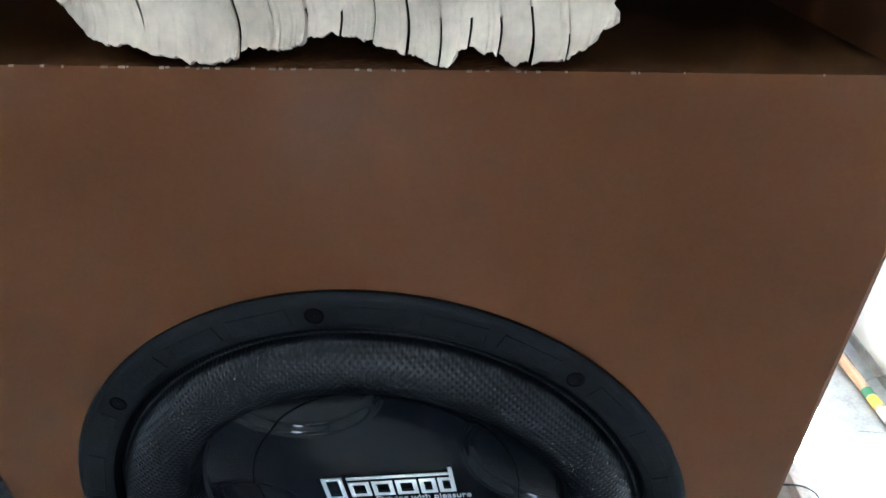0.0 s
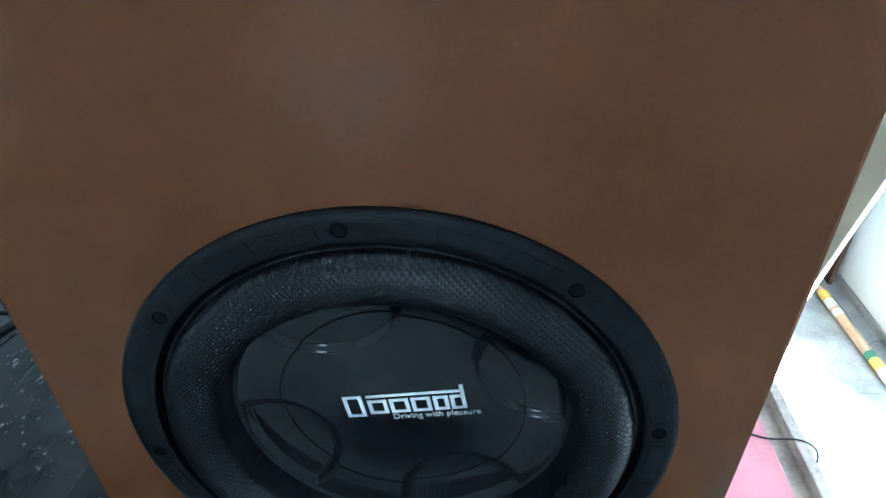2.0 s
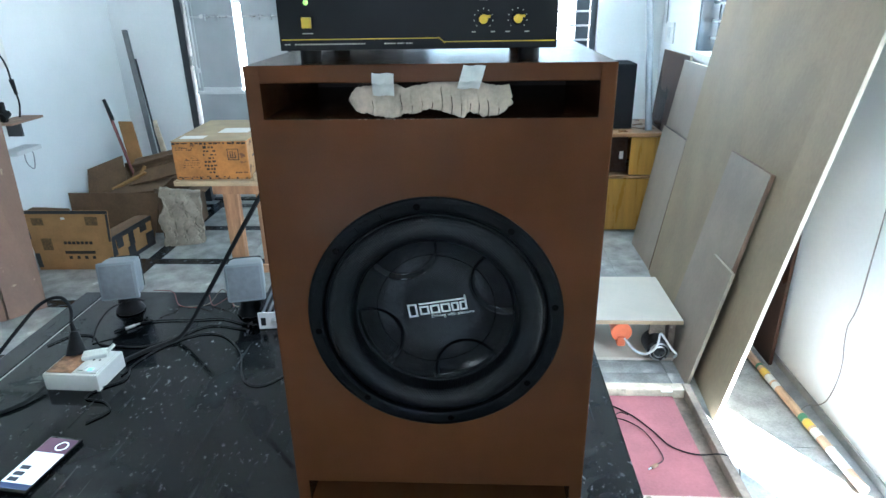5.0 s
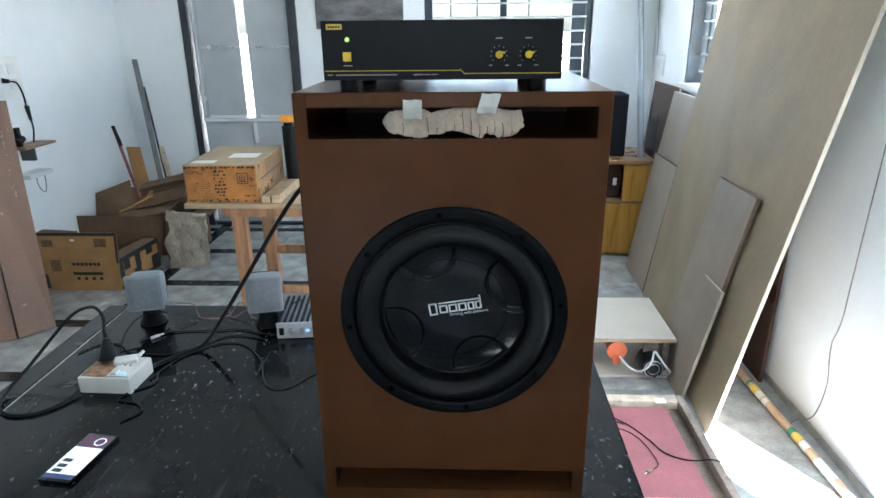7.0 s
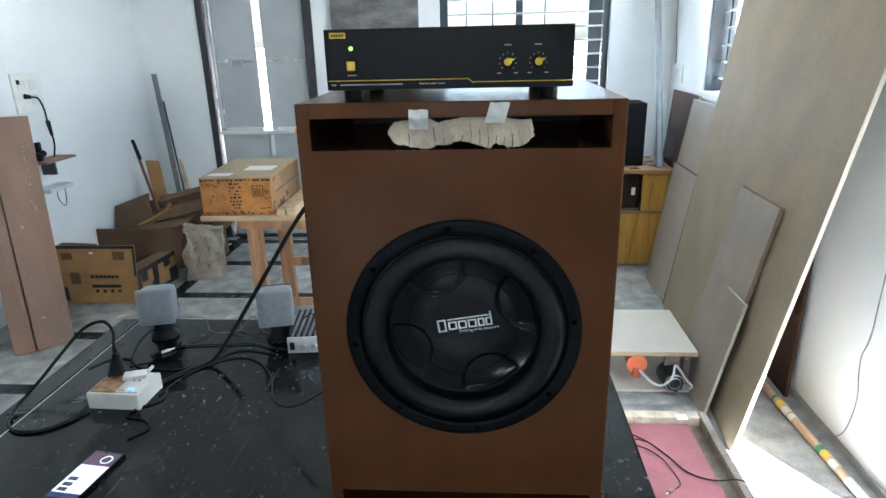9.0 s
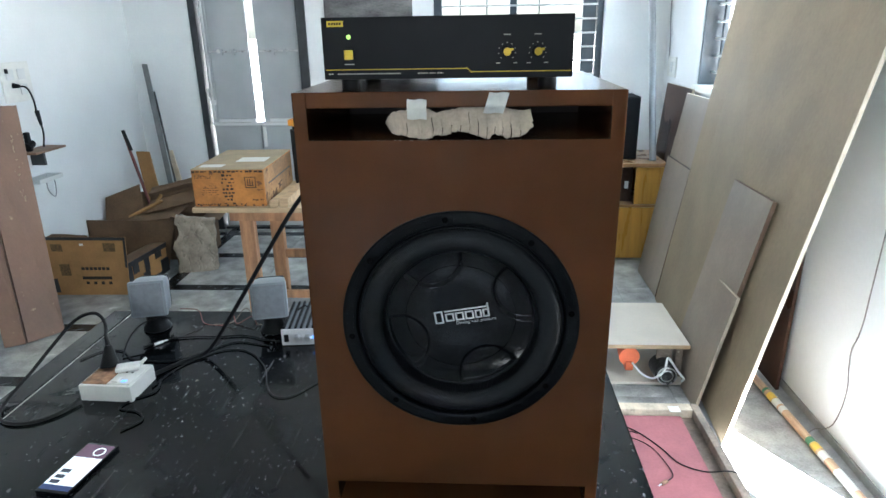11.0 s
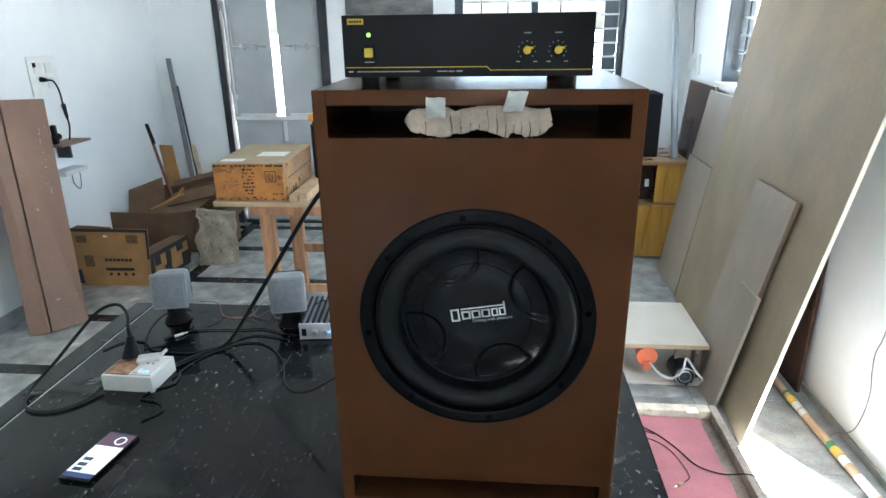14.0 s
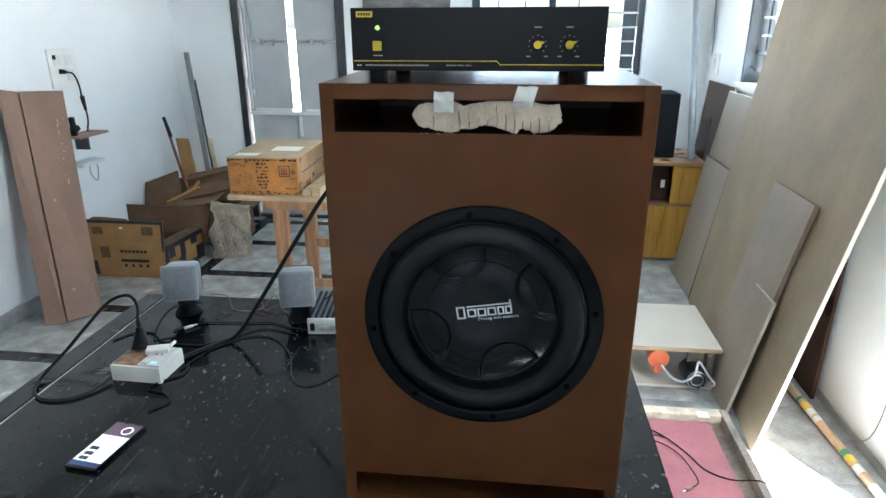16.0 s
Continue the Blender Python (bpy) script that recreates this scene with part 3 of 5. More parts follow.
def scooped(x, z):
    """How far the cone and its cap lie behind the surround's inner edge, with four scalloped bites."""
    r = math.hypot(x, z)
    q = min(1, max(0, r - 0.050) / 0.0795)
    y = 0.0228 + 0.0087 * (1 - q ** 2)
    for k in range(4):
        a = radians(-25 + 90 * k)
        bx, bz = 0.122 * math.sin(a), 0.122 * math.cos(a)
        d = math.hypot(x - bx, z - bz) / 0.0575
        if d < 1 and r < 0.1275:
            fade = min(1, (0.1275 - r) / 0.004)
            e = min(1, (1 - d) / 0.15)
            y += 0.0044 * e * e * (3 - 2 * e) * fade + 0.0012 * (1 - d * d) * fade
    return y


def driver():
    d = thing("loudspeaker_driver", (0.002, 0, 1.3282), "round black woofer with ribbed surround and scalloped cap", "loudspeaker driver")
    part("frame_ring", spin(B(), [(0.2018, 0.0), (0.2018, -0.0022), (0.2002, -0.0036), (0.1970, -0.0042), (0.1805, -0.0042), (0.1785, -0.003), (0.1772, 0.0005), (0.176, 0.004), (0.176, 0.012), (0.181, 0.014), (0.181, 0.0)], 128, True), M_FRAME, d, smooth=True)
    rings = [(0.1762, 0.004), (0.1738, 0.001)]
    for k in range(15):
        a = math.pi * k / 14
        rings.append((0.1520 + 0.0202 * math.cos(a), 0.001 - 0.0150 * math.sin(a)))
    rings += [(0.1314, 0.007), (0.1304, 0.015), (0.1292, 0.0228)]
    part("surround", spin(B(), rings, 160), M_SURR, d, "ribbed black rubber surround", smooth=True)
    part("cone_lip", spin(B(), [(0.1304, 0.0213), (0.1297, 0.0210), (0.1287, 0.0214), (0.1272, 0.0236)], 128), M_CONE, d, smooth=True)
    bm, seg, last = B(), 288, None
    for i in range(1, 101):
        r = 0.1295 * i / 100
        ring = []
        for k in range(seg):
            x, z = r * math.sin(k * math.tau / seg), r * math.cos(k * math.tau / seg)
            ring.append(bm.verts.new((x, scooped(x, z), z)))
        if last:
            for k in range(seg):
                bm.faces.new((last[k], last[(k + 1) % seg], ring[(k + 1) % seg], ring[k]))
        else:
            bm.faces.new(ring)
        last = ring
    part("cone", bm, M_CAP, d, "smooth black cone with four scalloped bites", smooth=True)
    bm = B()
    pts = []
    for k in range(145):
        a = math.tau * k / 144
        x, z = 0.096 * math.sin(a), 0.096 * math.cos(a)
        pts.append((x, scooped(x, z) - 0.0003, z))
    part("cap_seam", tube(bm, pts, 0.0006, 6, 0), M_HOLE, d, "fine dark seam round the cap", smooth=True)
    for k in range(8):
        a = radians(-7.0 + 45 * k)
        x, z = 0.1885 * math.sin(a), 0.1885 * math.cos(a)
        bm = spin(B(), [(0.0052, -0.0041), (0.0052, -0.0046), (0.0046, -0.0048), (0.0041, -0.0044), (0.0004, -0.0044)], 16)
        bmesh.ops.translate(bm, verts=bm.verts, vec=(x, 0, z))
        part("screw", bm, M_HOLE, d, smooth=True)
        bm = B()
        for da in (9.5, 22.5, 35.5):
            aa = a + radians(da)
            m = Matrix.Rotation(aa, 4, "Y") @ Matrix.Translation((0, 0, 0.1882))
            box(bm, -0.0175, 0.0175, -0.0046, -0.0041, -0.005, 0.0055, 0.0003, m)
        part("ring_pad", bm, M_FRAME, d)
    # printed mark: plain hollow blocks under a long bar
    tilt = Matrix.Rotation(radians(-9), 4, "Y")
    on_cap = Matrix.Translation((0.0035, scooped(0.0, 0.0) - 0.0006, 0.004)) @ tilt
    for k, x in enumerate((-0.050, -0.031, -0.0135, 0.004, 0.0215, 0.035)):
        w, lo, hi = (0.0155 if k < 4 else 0.012), (-0.012 if k == 0 else -0.010), (0.0115 if k == 0 else 0.0055)
        bm = B()
        outer = [(x, lo), (x + w, lo), (x + w, hi), (x, hi)]
        inner = [(x + 0.0032, lo + 0.0028), (x + w - 0.0032, lo + 0.0028), (x + w - 0.0032, hi - 0.0028), (x + 0.0032, hi - 0.0028)]
        rings = [[bm.verts.new(on_cap @ Vector((p, q, r))) for p, r in ring] for ring, q in ((outer, -0.0006), (outer, 0.0), (inner, 0.0), (inner, -0.0006))]
        for p, q in zip(rings, rings[1:] + rings[:1]):
            for i in range(4):
                bm.faces.new((p[i], p[(i + 1) % 4], q[(i + 1) % 4], q[i]))
        part("mark_block", bm, M_WHITE, d, "white printed block")
    for x0, x1, z0, z1 in ((-0.031, 0.0435, 0.0085, 0.0112), (0.0438, 0.047, 0.0055, 0.0165)):
        part("mark_bar", boxed(x0, x1, -0.0006, 0.0, z0, z1, 0, on_cap), M_WHITE, d, "white printed bar")
    text_part("Driving with pleasure", 0.0082, M_WHITE, d, Matrix.Translation((-0.0075, scooped(0, 0) - 0.0006, -0.0155)) @ tilt @ Matrix.Rotation(radians(90), 4, "X"), "slogan")
    return d


def torn_card():
    """A torn strip of corrugated card hanging in the upper port."""
    s = thing("torn_cardboard", (0, 0, 1.643), "torn buff corrugated cardboard strip stuffed into the upper port", "cardboard")
    rng = random.Random(5)
    upper = [(-0.110, 0.030), (-0.103, 0.041), (-0.080, 0.046), (-0.046, 0.047), (-0.034, 0.041), (-0.007, 0.046), (0.018, 0.053), (0.045, 0.057), (0.062, 0.051), (0.078, 0.046), (0.098, 0.043), (0.110, 0.045), (0.115, 0.026)]
    lower = [(-0.110, 0.026), (-0.101, 0.010), (-0.078, 0.006), (-0.053, 0.001), (-0.040, 0.004), (-0.036, 0.007), (-0.026, 0.006), (0.000, 0.013), (0.008, 0.013), (0.030, 0.007), (0.045, 0.0005), (0.0495, 0.002), (0.0515, 0.008), (0.066, 0.007), (0.075, 0.001), (0.091, 0.002), (0.103, 0.008), (0.115, 0.020)]
    cuts = [(-0.079, 0.5), (-0.0385, 0.8), (-0.0245, 0.35), (-0.010, 0.4), (0.004, 0.3), (0.0185, 0.75), (0.0315, 0.55), (0.0445, 0.4), (0.0565, 0.3), (0.069, 0.35), (0.0825, 0.5), (0.096, 0.3)]

    def level(rows, x):
        for (xa, za), (xb, zb) in zip(rows, rows[1:]):
            if x <= xb:
                f = max(0, (x - xa) / (xb - xa))
                return za + (zb - za) * f
        return rows[-1][1]

    bm, cols, n, rows = B(), [], 222, 12
    jag = rag = 0.0
    for i in range(n + 1):
        u = i / n
        x = -0.110 + 0.225 * u
        jag = 0.55 * jag + rng.uniform(-0.0011, 0.0011)
        rag = 0.7 * rag + rng.uniform(-0.0006, 0.0006)
        low, top = level(lower, x) + jag, level(upper, x) + rag
        strip = sum(1 for c, _ in cuts if x > c)
        curl = 0.8 + 0.35 * math.sin(strip * 2.4)
        wave = 0.0025 * math.sin(u * 17) + 0.0012 * math.sin(u * 51 + 1)
        col = []
        for j in range(rows + 1):
            v = j / rows
            z = low + (top - low) * v + rng.uniform(-0.0002, 0.0002)
            y = 0.0085 - 0.0075 * (1 - v) ** 2 * curl + 0.5 * wave * (1 - v * 0.6)
            col.append(bm.verts.new((x + 0.0012 * math.sin(v * 7), y, z)))
        cols.append((x, col))
    for (xa, a), (xb, b) in zip(cols, cols[1:]):
        deep = max([d for c, d in cuts if xa <= c < xb], default=0)
        for j in range(rows):
            if (j + 1) / rows > deep:
                bm.faces.new((a[j], b[j], b[j + 1], a[j + 1]))
    ob = part("card", bm, M_PAPER, s)
    so = ob.modifiers.new("thick", "SOLIDIFY")
    so.thickness, so.offset = 0.0022, 1
    for x, tilt, mid in ((-0.062, 2, 0.0465), (0.059, 17, 0.0555)):
        bm = B()
        bmesh.ops.create_grid(bm, x_segments=5, y_segments=9, size=0.5)
        for v in bm.verts:
            w, h = v.co.x * 0.030, v.co.y * 0.031
            zz = mid + h
            y = 0.0015 + 0.0085 * max(0, min(1, (0.0495 - zz) / 0.018)) + 0.0006 * math.sin(v.co.x * 7 + v.co.y * 9)
            v.co = Vector((x + w + math.sin(radians(tilt)) * h, y - 0.0035, zz + 0.0008 * math.sin(v.co.x * 9)))
        t = part("tape", bm, M_TAPE, s, "whitish piece of sticky tape")
        so = t.modifiers.new("thick", "SOLIDIFY")
        so.thickness = 0.0006
    return s


def amplifier():
    a = thing("amplifier", (-0.016, 0.03, 1.7165), "black steel amplifier with yellow knobs and button, on the cabinet", "amplifier", turn=(0, 0, 0))
    part("case", boxed(-0.186, 0.186, 0.006, 0.30, 0.018, 0.106, 0.002), M_AMP, a)
    part("front_panel", boxed(-0.191, 0.191, 0.0, 0.006, 0.0165, 0.1075, 0.0015), M_AMP, a)
    for x, y in ((-0.154, 0.02), (-0.156, 0.25), (0.155, 0.02), (0.155, 0.25)):
        part("foot", spin_up(B(), [(0.0004, 0.0), (0.0140, 0.0), (0.0148, 0.002), (0.0148, 0.014), (0.0135, 0.018), (0.0004, 0.018)], 24, (x, y, 0)), M_RUBBER, a, smooth=True)
    part("badge", boxed(-0.182, -0.157, -0.0012, 0.0, 0.094, 0.1025), M_YEL, a, "yellow badge with dark bars")
    bm = B()
    for k in range(5):
        box(bm, -0.179 + 0.004 * k, -0.1762 + 0.004 * k, -0.0016, -0.0012, 0.0965, 0.1)
    part("badge_bars", bm, M_AMP, a)
    part("lamp", spin(B(), [(0.0004, -0.0035), (0.002, -0.0032), (0.0032, -0.002), (0.0035, 0.0)], 16), M_LED, a, "lit yellow-green indicator", smooth=True).location = (-0.150, 0, 0.079)
    b = part("button_bezel", boxed(-0.159, -0.142, -0.003, 0.0, 0.044, 0.062, 0.001), M_RUBBER, a)
    part("button_cap", boxed(-0.157, -0.1435, -0.007, -0.003, 0.0462, 0.0602, 0.0012), M_YEL, b, "yellow square push button")
    for x in (0.091, 0.137):
        k = part("knob", spin(B(), [(0.0085, 0.0), (0.0085, -0.004), (0.0068, -0.006), (0.0066, -0.013), (0.0058, -0.014), (0.0003, -0.014)], 28), M_RUBBER, a, smooth=True)
        k.location = (x, 0, 0.055)
        cap = part("knob_cap", spin(B(), [(0.0060, -0.0138), (0.0058, -0.0152), (0.0003, -0.0155)], 28), M_YEL, k, "yellow knob face", smooth=True)
        part("pointer", boxed(0.002, 0.0092, -0.0152, -0.0138, 0.0015, 0.0050, 0.0004), M_YEL, k)
        bm = B()
        for j in range(9):
            ang = radians(-135 + 270 * j / 8)
            box(bm, -0.0007, 0.0007, -0.0008, 0.0, 0.012, 0.0135, 0, Matrix.Translation((x, 0, 0.055)) @ Matrix.Rotation(ang, 4, "Y"))
        for dx in (-0.013, 0.013):
            box(bm, x + dx - 0.003, x + dx + 0.003, -0.0008, 0, 0.0375, 0.039)
        box(bm, x - 0.0055, x + 0.0055, -0.0008, 0, 0.0785, 0.0803)
        tagged(part("scale_marks", bm, M_PALE, a, "pale printed dial marks"), kind="stuff")
    bm = B()
    box(bm, -0.188, 0.030, -0.0008, 0, 0.0305, 0.0318)
    box(bm, -0.006, 0.006, -0.0008, 0, -0.0006, 0.0006, 0, Matrix.Translation((0.034, 0, 0.0285)) @ Matrix.Rotation(radians(42), 4, "Y"))
    box(bm, 0.038, 0.188, -0.0008, 0, 0.0255, 0.0268)
    part("trim_line", bm, M_YEL, a, "thin yellow line with a step")
    bm = B()
    for x0, x1 in ((-0.184, -0.176), (-0.170, -0.072), (-0.045, -0.030), (-0.027, -0.018), (-0.015, -0.006)):
        k = x0
        while k < x1:
            box(bm, k, min(x1, k + 0.003), -0.0008, 0, 0.0240, 0.0258)
            k += 0.0042
    box(bm, -0.158, -0.143, -0.0008, 0, 0.0385, 0.0398)
    tagged(part("print_bar", bm, M_PALE, a, "small illegible pale print"), kind="stuff")
    return a


subwoofer(), driver(), torn_card(), amplifier()


# ---- things on the counter ----
def satellite(place, turn):
    s = thing("satellite_speaker", place, "small silver satellite speaker on a black stand, on the counter", "speaker", turn=(0, 0, turn), group="satellite speakers")
    base = spin(B(), [(0.0005, 0.0), (0.040, 0.0), (0.043, 0.004), (0.040, 0.012), (0.032, 0.022), (0.030, 0.036), (0.026, 0.07), (0.0005, 0.07)], 40)
    bmesh.ops.rotate(base, verts=base.verts, cent=(0, 0, 0), matrix=Matrix.Rotation(radians(90), 3, "X"))
    bmesh.ops.translate(base, verts=base.verts, vec=(0, 0.03, 0))
    part("stand", base, M_RUBBER, s, "black round stand", smooth=True)
    lean = Matrix.Translation((0, 0, 0.066)) @ Matrix.Rotation(radians(-7), 4, "X")
    part("body", boxed(-0.050, 0.050, -0.022, 0.060, 0.0, 0.112, 0.018, lean), M_SPK, s, smooth=True)
    bm = boxed(-0.055, 0.055, -0.036, -0.016, -0.003, 0.115, 0.0095, lean)
    part("front_bezel", bm, M_SPK, s, smooth=True)
    part("grille", boxed(-0.046, 0.046, -0.0385, -0.0355, 0.005, 0.107, 0.0014, lean), M_GRILLE, s, "grey mesh front", smooth=True)
    part("back_cover", boxed(-0.044, 0.044, 0.0602, 0.080, 0.004, 0.108, 0.008, lean), M_RUBBER, s, smooth=True)
    return s


satellite((-1.005, 0.79, 0.9), 14)
satellite((-0.617, 0.785, 0.9), 14)


def mini_amp():
    a = thing("mini_amplifier", (-0.487, 0.715, 0.9), "small silver-fronted mini amplifier with knobs and blue light", "amplifier", turn=(0, 0, 6))
    part("case", boxed(-0.075, 0.075, 0.003, 0.20, 0.006, 0.052, 0.003), M_SPK, a)
    for k in range(9):
        part("fin", boxed(-0.074 + 0.0175 * k, -0.068 + 0.0175 * k, 0.006, 0.198, 0.0522, 0.060, 0.001), M_RUBBER, a)
    f = part("front_panel", boxed(-0.078, 0.078, -0.004, 0.003, 0.003, 0.055, 0.0015), M_STEELLIGHT, a, "silver front panel")
    part("switch", boxed(-0.070, -0.056, -0.008, -0.004, 0.016, 0.040, 0.001), M_RUBBER, f)
    for x in (-0.030, 0.002, 0.034):
        part("knob", spin(B(), [(0.011, -0.004), (0.010, -0.016), (0.009, -0.018), (0.0003, -0.018)], 24), M_CHROME, f, smooth=True).location = (x, 0, 0.028)
    part("indicator", spin(B(), [(0.005, -0.0042), (0.0045, -0.006), (0.0003, -0.006)], 16), M_BLUE, f, "lit blue indicator").location = (0.018, 0, 0.028)
    for x in (-0.06, 0.06):
        for y in (0.02, 0.18):
            part("foot", rod(B(), (x, y, 0), (x, y, 0.006), 0.008, 12), M_RUBBER, a)
    return a


mini_amp()


def power_box():
    p = thing("extension_box", (-0.935, 0.447, 0.9), "white plastic extension socket box with worn brown insert", "extension box", turn=(0, 0, -2))
    part("case", boxed(-0.071, 0.071, -0.055, 0.062, 0, 0.046, 0.003), M_WHITEP, p, smooth=True)
    part("insert", boxed(-0.066, 0.002, -0.047, 0.054, 0.046, 0.0485, 0.001), M_DIRTY, p, "rusty brown stained socket plate")
    sp = part("socket_plate", boxed(0.004, 0.066, -0.047, 0.052, 0.046, 0.0495, 0.0015), M_WHITEP, p)
    for k in range(3):
        a = math.tau * k / 3
        part("socket_hole", rod(B(), (0.033 + 0.009 * math.sin(a), 0.015 + 0.009 * math.cos(a), 0.0493), (0.033 + 0.009 * math.sin(a), 0.015 + 0.009 * math.cos(a), 0.0499), 0.003, 10), M_RUBBER, sp)
    part("switch", boxed(0.012, 0.030, -0.042, -0.020, 0.0495, 0.054, 0.002), M_WHITEP, sp)
    part("indicator", boxed(0.036, 0.050, -0.038, -0.028, 0.0495, 0.0508, 0.0005), M_BLUE, sp, "lit blue indicator")
    for x, y in ((-0.062, -0.05), (0.062, -0.05), (-0.062, 0.057), (0.062, 0.057)):
        part("screw", rod(B(), (x, y, 0.0462), (x, y, 0.0472), 0.003, 10), M_CHROME, p)
    # white charger plug pressed into the socket
    c = thing("plug_adapter", (-0.915, 0.475, 0.9495), "white plug adapter in the extension box", "plug", turn=(0, 0, 20))
    part("body", boxed(-0.030, 0.030, -0.018, 0.018, 0.0, 0.012, 0.004), M_WHITEP, c, smooth=True)
    part("collar", rod(B(), (0.024, 0.0, 0.004), (0.046, 0.012, 0.02), 0.006, 12, 0.004), M_WHITEP, c, smooth=True)
    k = thing("power_plug", (-0.972, 0.485, 0.9487), "black moulded mains plug standing in the extension box", "plug")
    part("body", rod(B(), (0, 0, 0), (-0.006, 0.02, 0.056), 0.026, 18, 0.0095), M_RUBBER, k, smooth=True)
    part("strain_relief", rod(B(), (-0.006, 0.02, 0.056), (-0.016, 0.032, 0.075), 0.0075, 12, 0.005), M_RUBBER, k, smooth=True)


power_box()


def cable(name, label, points, r, material=None):
    return solo(name, tube(B(), points, r), material or M_RUBBER, label, "cable", smooth=True)


Z = 0.9
cable("power_cable", "thick black mains cable looping over the counter", [(-0.988, 0.517, 1.022), (-1.005, 0.55, 1.05), (-1.05, 0.58, 1.065), (-1.10, 0.565, 1.05), (-1.14, 0.51, 1.0), (-1.172, 0.45, 0.95), (-1.195, 0.39, 0.914), (-1.178, 0.322, Z + 0.005), (-1.13, 0.285, Z + 0.005), (-1.07, 0.288, Z + 0.005), (-1.03, 0.32, Z + 0.005), (-1.012, 0.36, Z + 0.008), (-1.006, 0.387, Z + 0.012)], 0.0046)
cable("power_cable", "thick black power cord hanging from the amplifier to the counter", [(-0.10, 0.36, 1.76), (-0.22, 0.50, 1.62), (-0.345, 0.56, 1.49), (-0.445, 0.60, 1.38), (-0.52, 0.615, 1.275), (-0.60, 0.625, 1.155), (-0.69, 0.632, 1.02), (-0.755, 0.636, 0.93), (-0.79, 0.625, Z + 0.006), (-0.83, 0.585, Z + 0.006), (-0.865, 0.535, Z + 0.006), (-0.872, 0.50, Z + 0.015)], 0.0062)
cable("audio_cable", "black speaker wire lying across the counter", [(-0.99, 0.68, Z + 0.004), (-0.93, 0.735, Z + 0.004), (-0.86, 0.752, Z + 0.004), (-0.78, 0.755, Z + 0.004), (-0.70, 0.765, Z + 0.004), (-0.62, 0.735, Z + 0.004), (-0.52, 0.72, Z + 0.004)], 0.0022)
cable("audio_cable", "black wire arching from the satellite speaker", [(-1.02, 0.62, Z + 0.004), (-1.03, 0.68, Z + 0.03), (-1.02, 0.74, Z + 0.05), (-0.99, 0.80, Z + 0.045), (-0.97, 0.83, Z + 0.03)], 0.0026)
cable("audio_cable", "thin black wire looping towards the cabinet", [(-0.85, 0.46, Z + 0.003), (-0.83, 0.55, Z + 0.003), (-0.79, 0.62, Z + 0.003), (-0.73, 0.67, Z + 0.003), (-0.66, 0.665, Z + 0.003), (-0.58, 0.58, Z + 0.003), (-0.535, 0.47, Z + 0.003), (-0.50, 0.425, Z + 0.003), (-0.455, 0.43, Z + 0.003), (-0.41, 0.49, Z + 0.003), (-0.36, 0.56, Z + 0.003)], 0.0022)
cable("audio_cable", "thin black wire curling beside the extension box", [(-0.845, 0.50, Z + 0.003), (-0.83, 0.44, Z + 0.003), (-0.87, 0.40, Z + 0.003), (-0.885, 0.36, Z + 0.003), (-0.83, 0.345, Z + 0.003), (-0.80, 0.31, Z + 0.003), (-0.83, 0.265, Z + 0.003)], 0.0025)
cable("audio_cable", "thin black wire behind the extension box", [(-1.14, 0.60, Z + 0.003), (-1.10, 0.655, Z + 0.003), (-1.04, 0.655, Z + 0.003), (-0.99, 0.61, Z + 0.003), (-0.93, 0.60, Z + 0.003), (-0.86, 0.60, Z + 0.003), (-0.80, 0.64, Z + 0.003), (-0.72, 0.72, Z + 0.003), (-0.60, 0.70, Z + 0.003)], 0.0022)
cable("audio_cable", "thin grey wire tangled behind the speakers", [(-0.95, 0.86, Z + 0.05), (-0.90, 0.88, Z + 0.035), (-0.87, 0.85, Z + 0.003), (-0.80, 0.84, Z + 0.003), (-0.78, 0.87, Z + 0.03), (-0.76, 0.85, Z + 0.003), (-0.71, 0.86, Z + 0.025), (-0.69, 0.84, Z + 0.003)], 0.0015, M_STICKRED)
cable("audio_cable", "thin pale wire tangled behind the speakers", [(-0.84, 0.84, Z + 0.003), (-0.78, 0.86, Z + 0.003), (-0.74, 0.89, Z + 0.04), (-0.70, 0.86, Z + 0.003), (-0.67, 0.83, Z + 0.01)], 0.0014, M_TRAY)
cable("audio_cable", "thin black wire beside the speaker and mini amplifier", [(-0.56, 0.84, Z + 0.05), (-0.53, 0.87, Z + 0.06), (-0.52, 0.86, Z + 0.02), (-0.54, 0.82, Z + 0.003)], 0.002)
j = thing("audio_jack", (-0.955, 0.70, Z), "silver audio plug at a wire's end", "plug", turn=(0, 0, 50))
part("barrel", rod(B(), (-0.01, 0, 0.006), (0.018, 0, 0.006), 0.005, 12), M_CHROME, j, smooth=True)
part("tip", rod(B(), (0.018, 0, 0.006), (0.032, 0, 0.006), 0.0022, 10), M_CHROME, j, smooth=True)


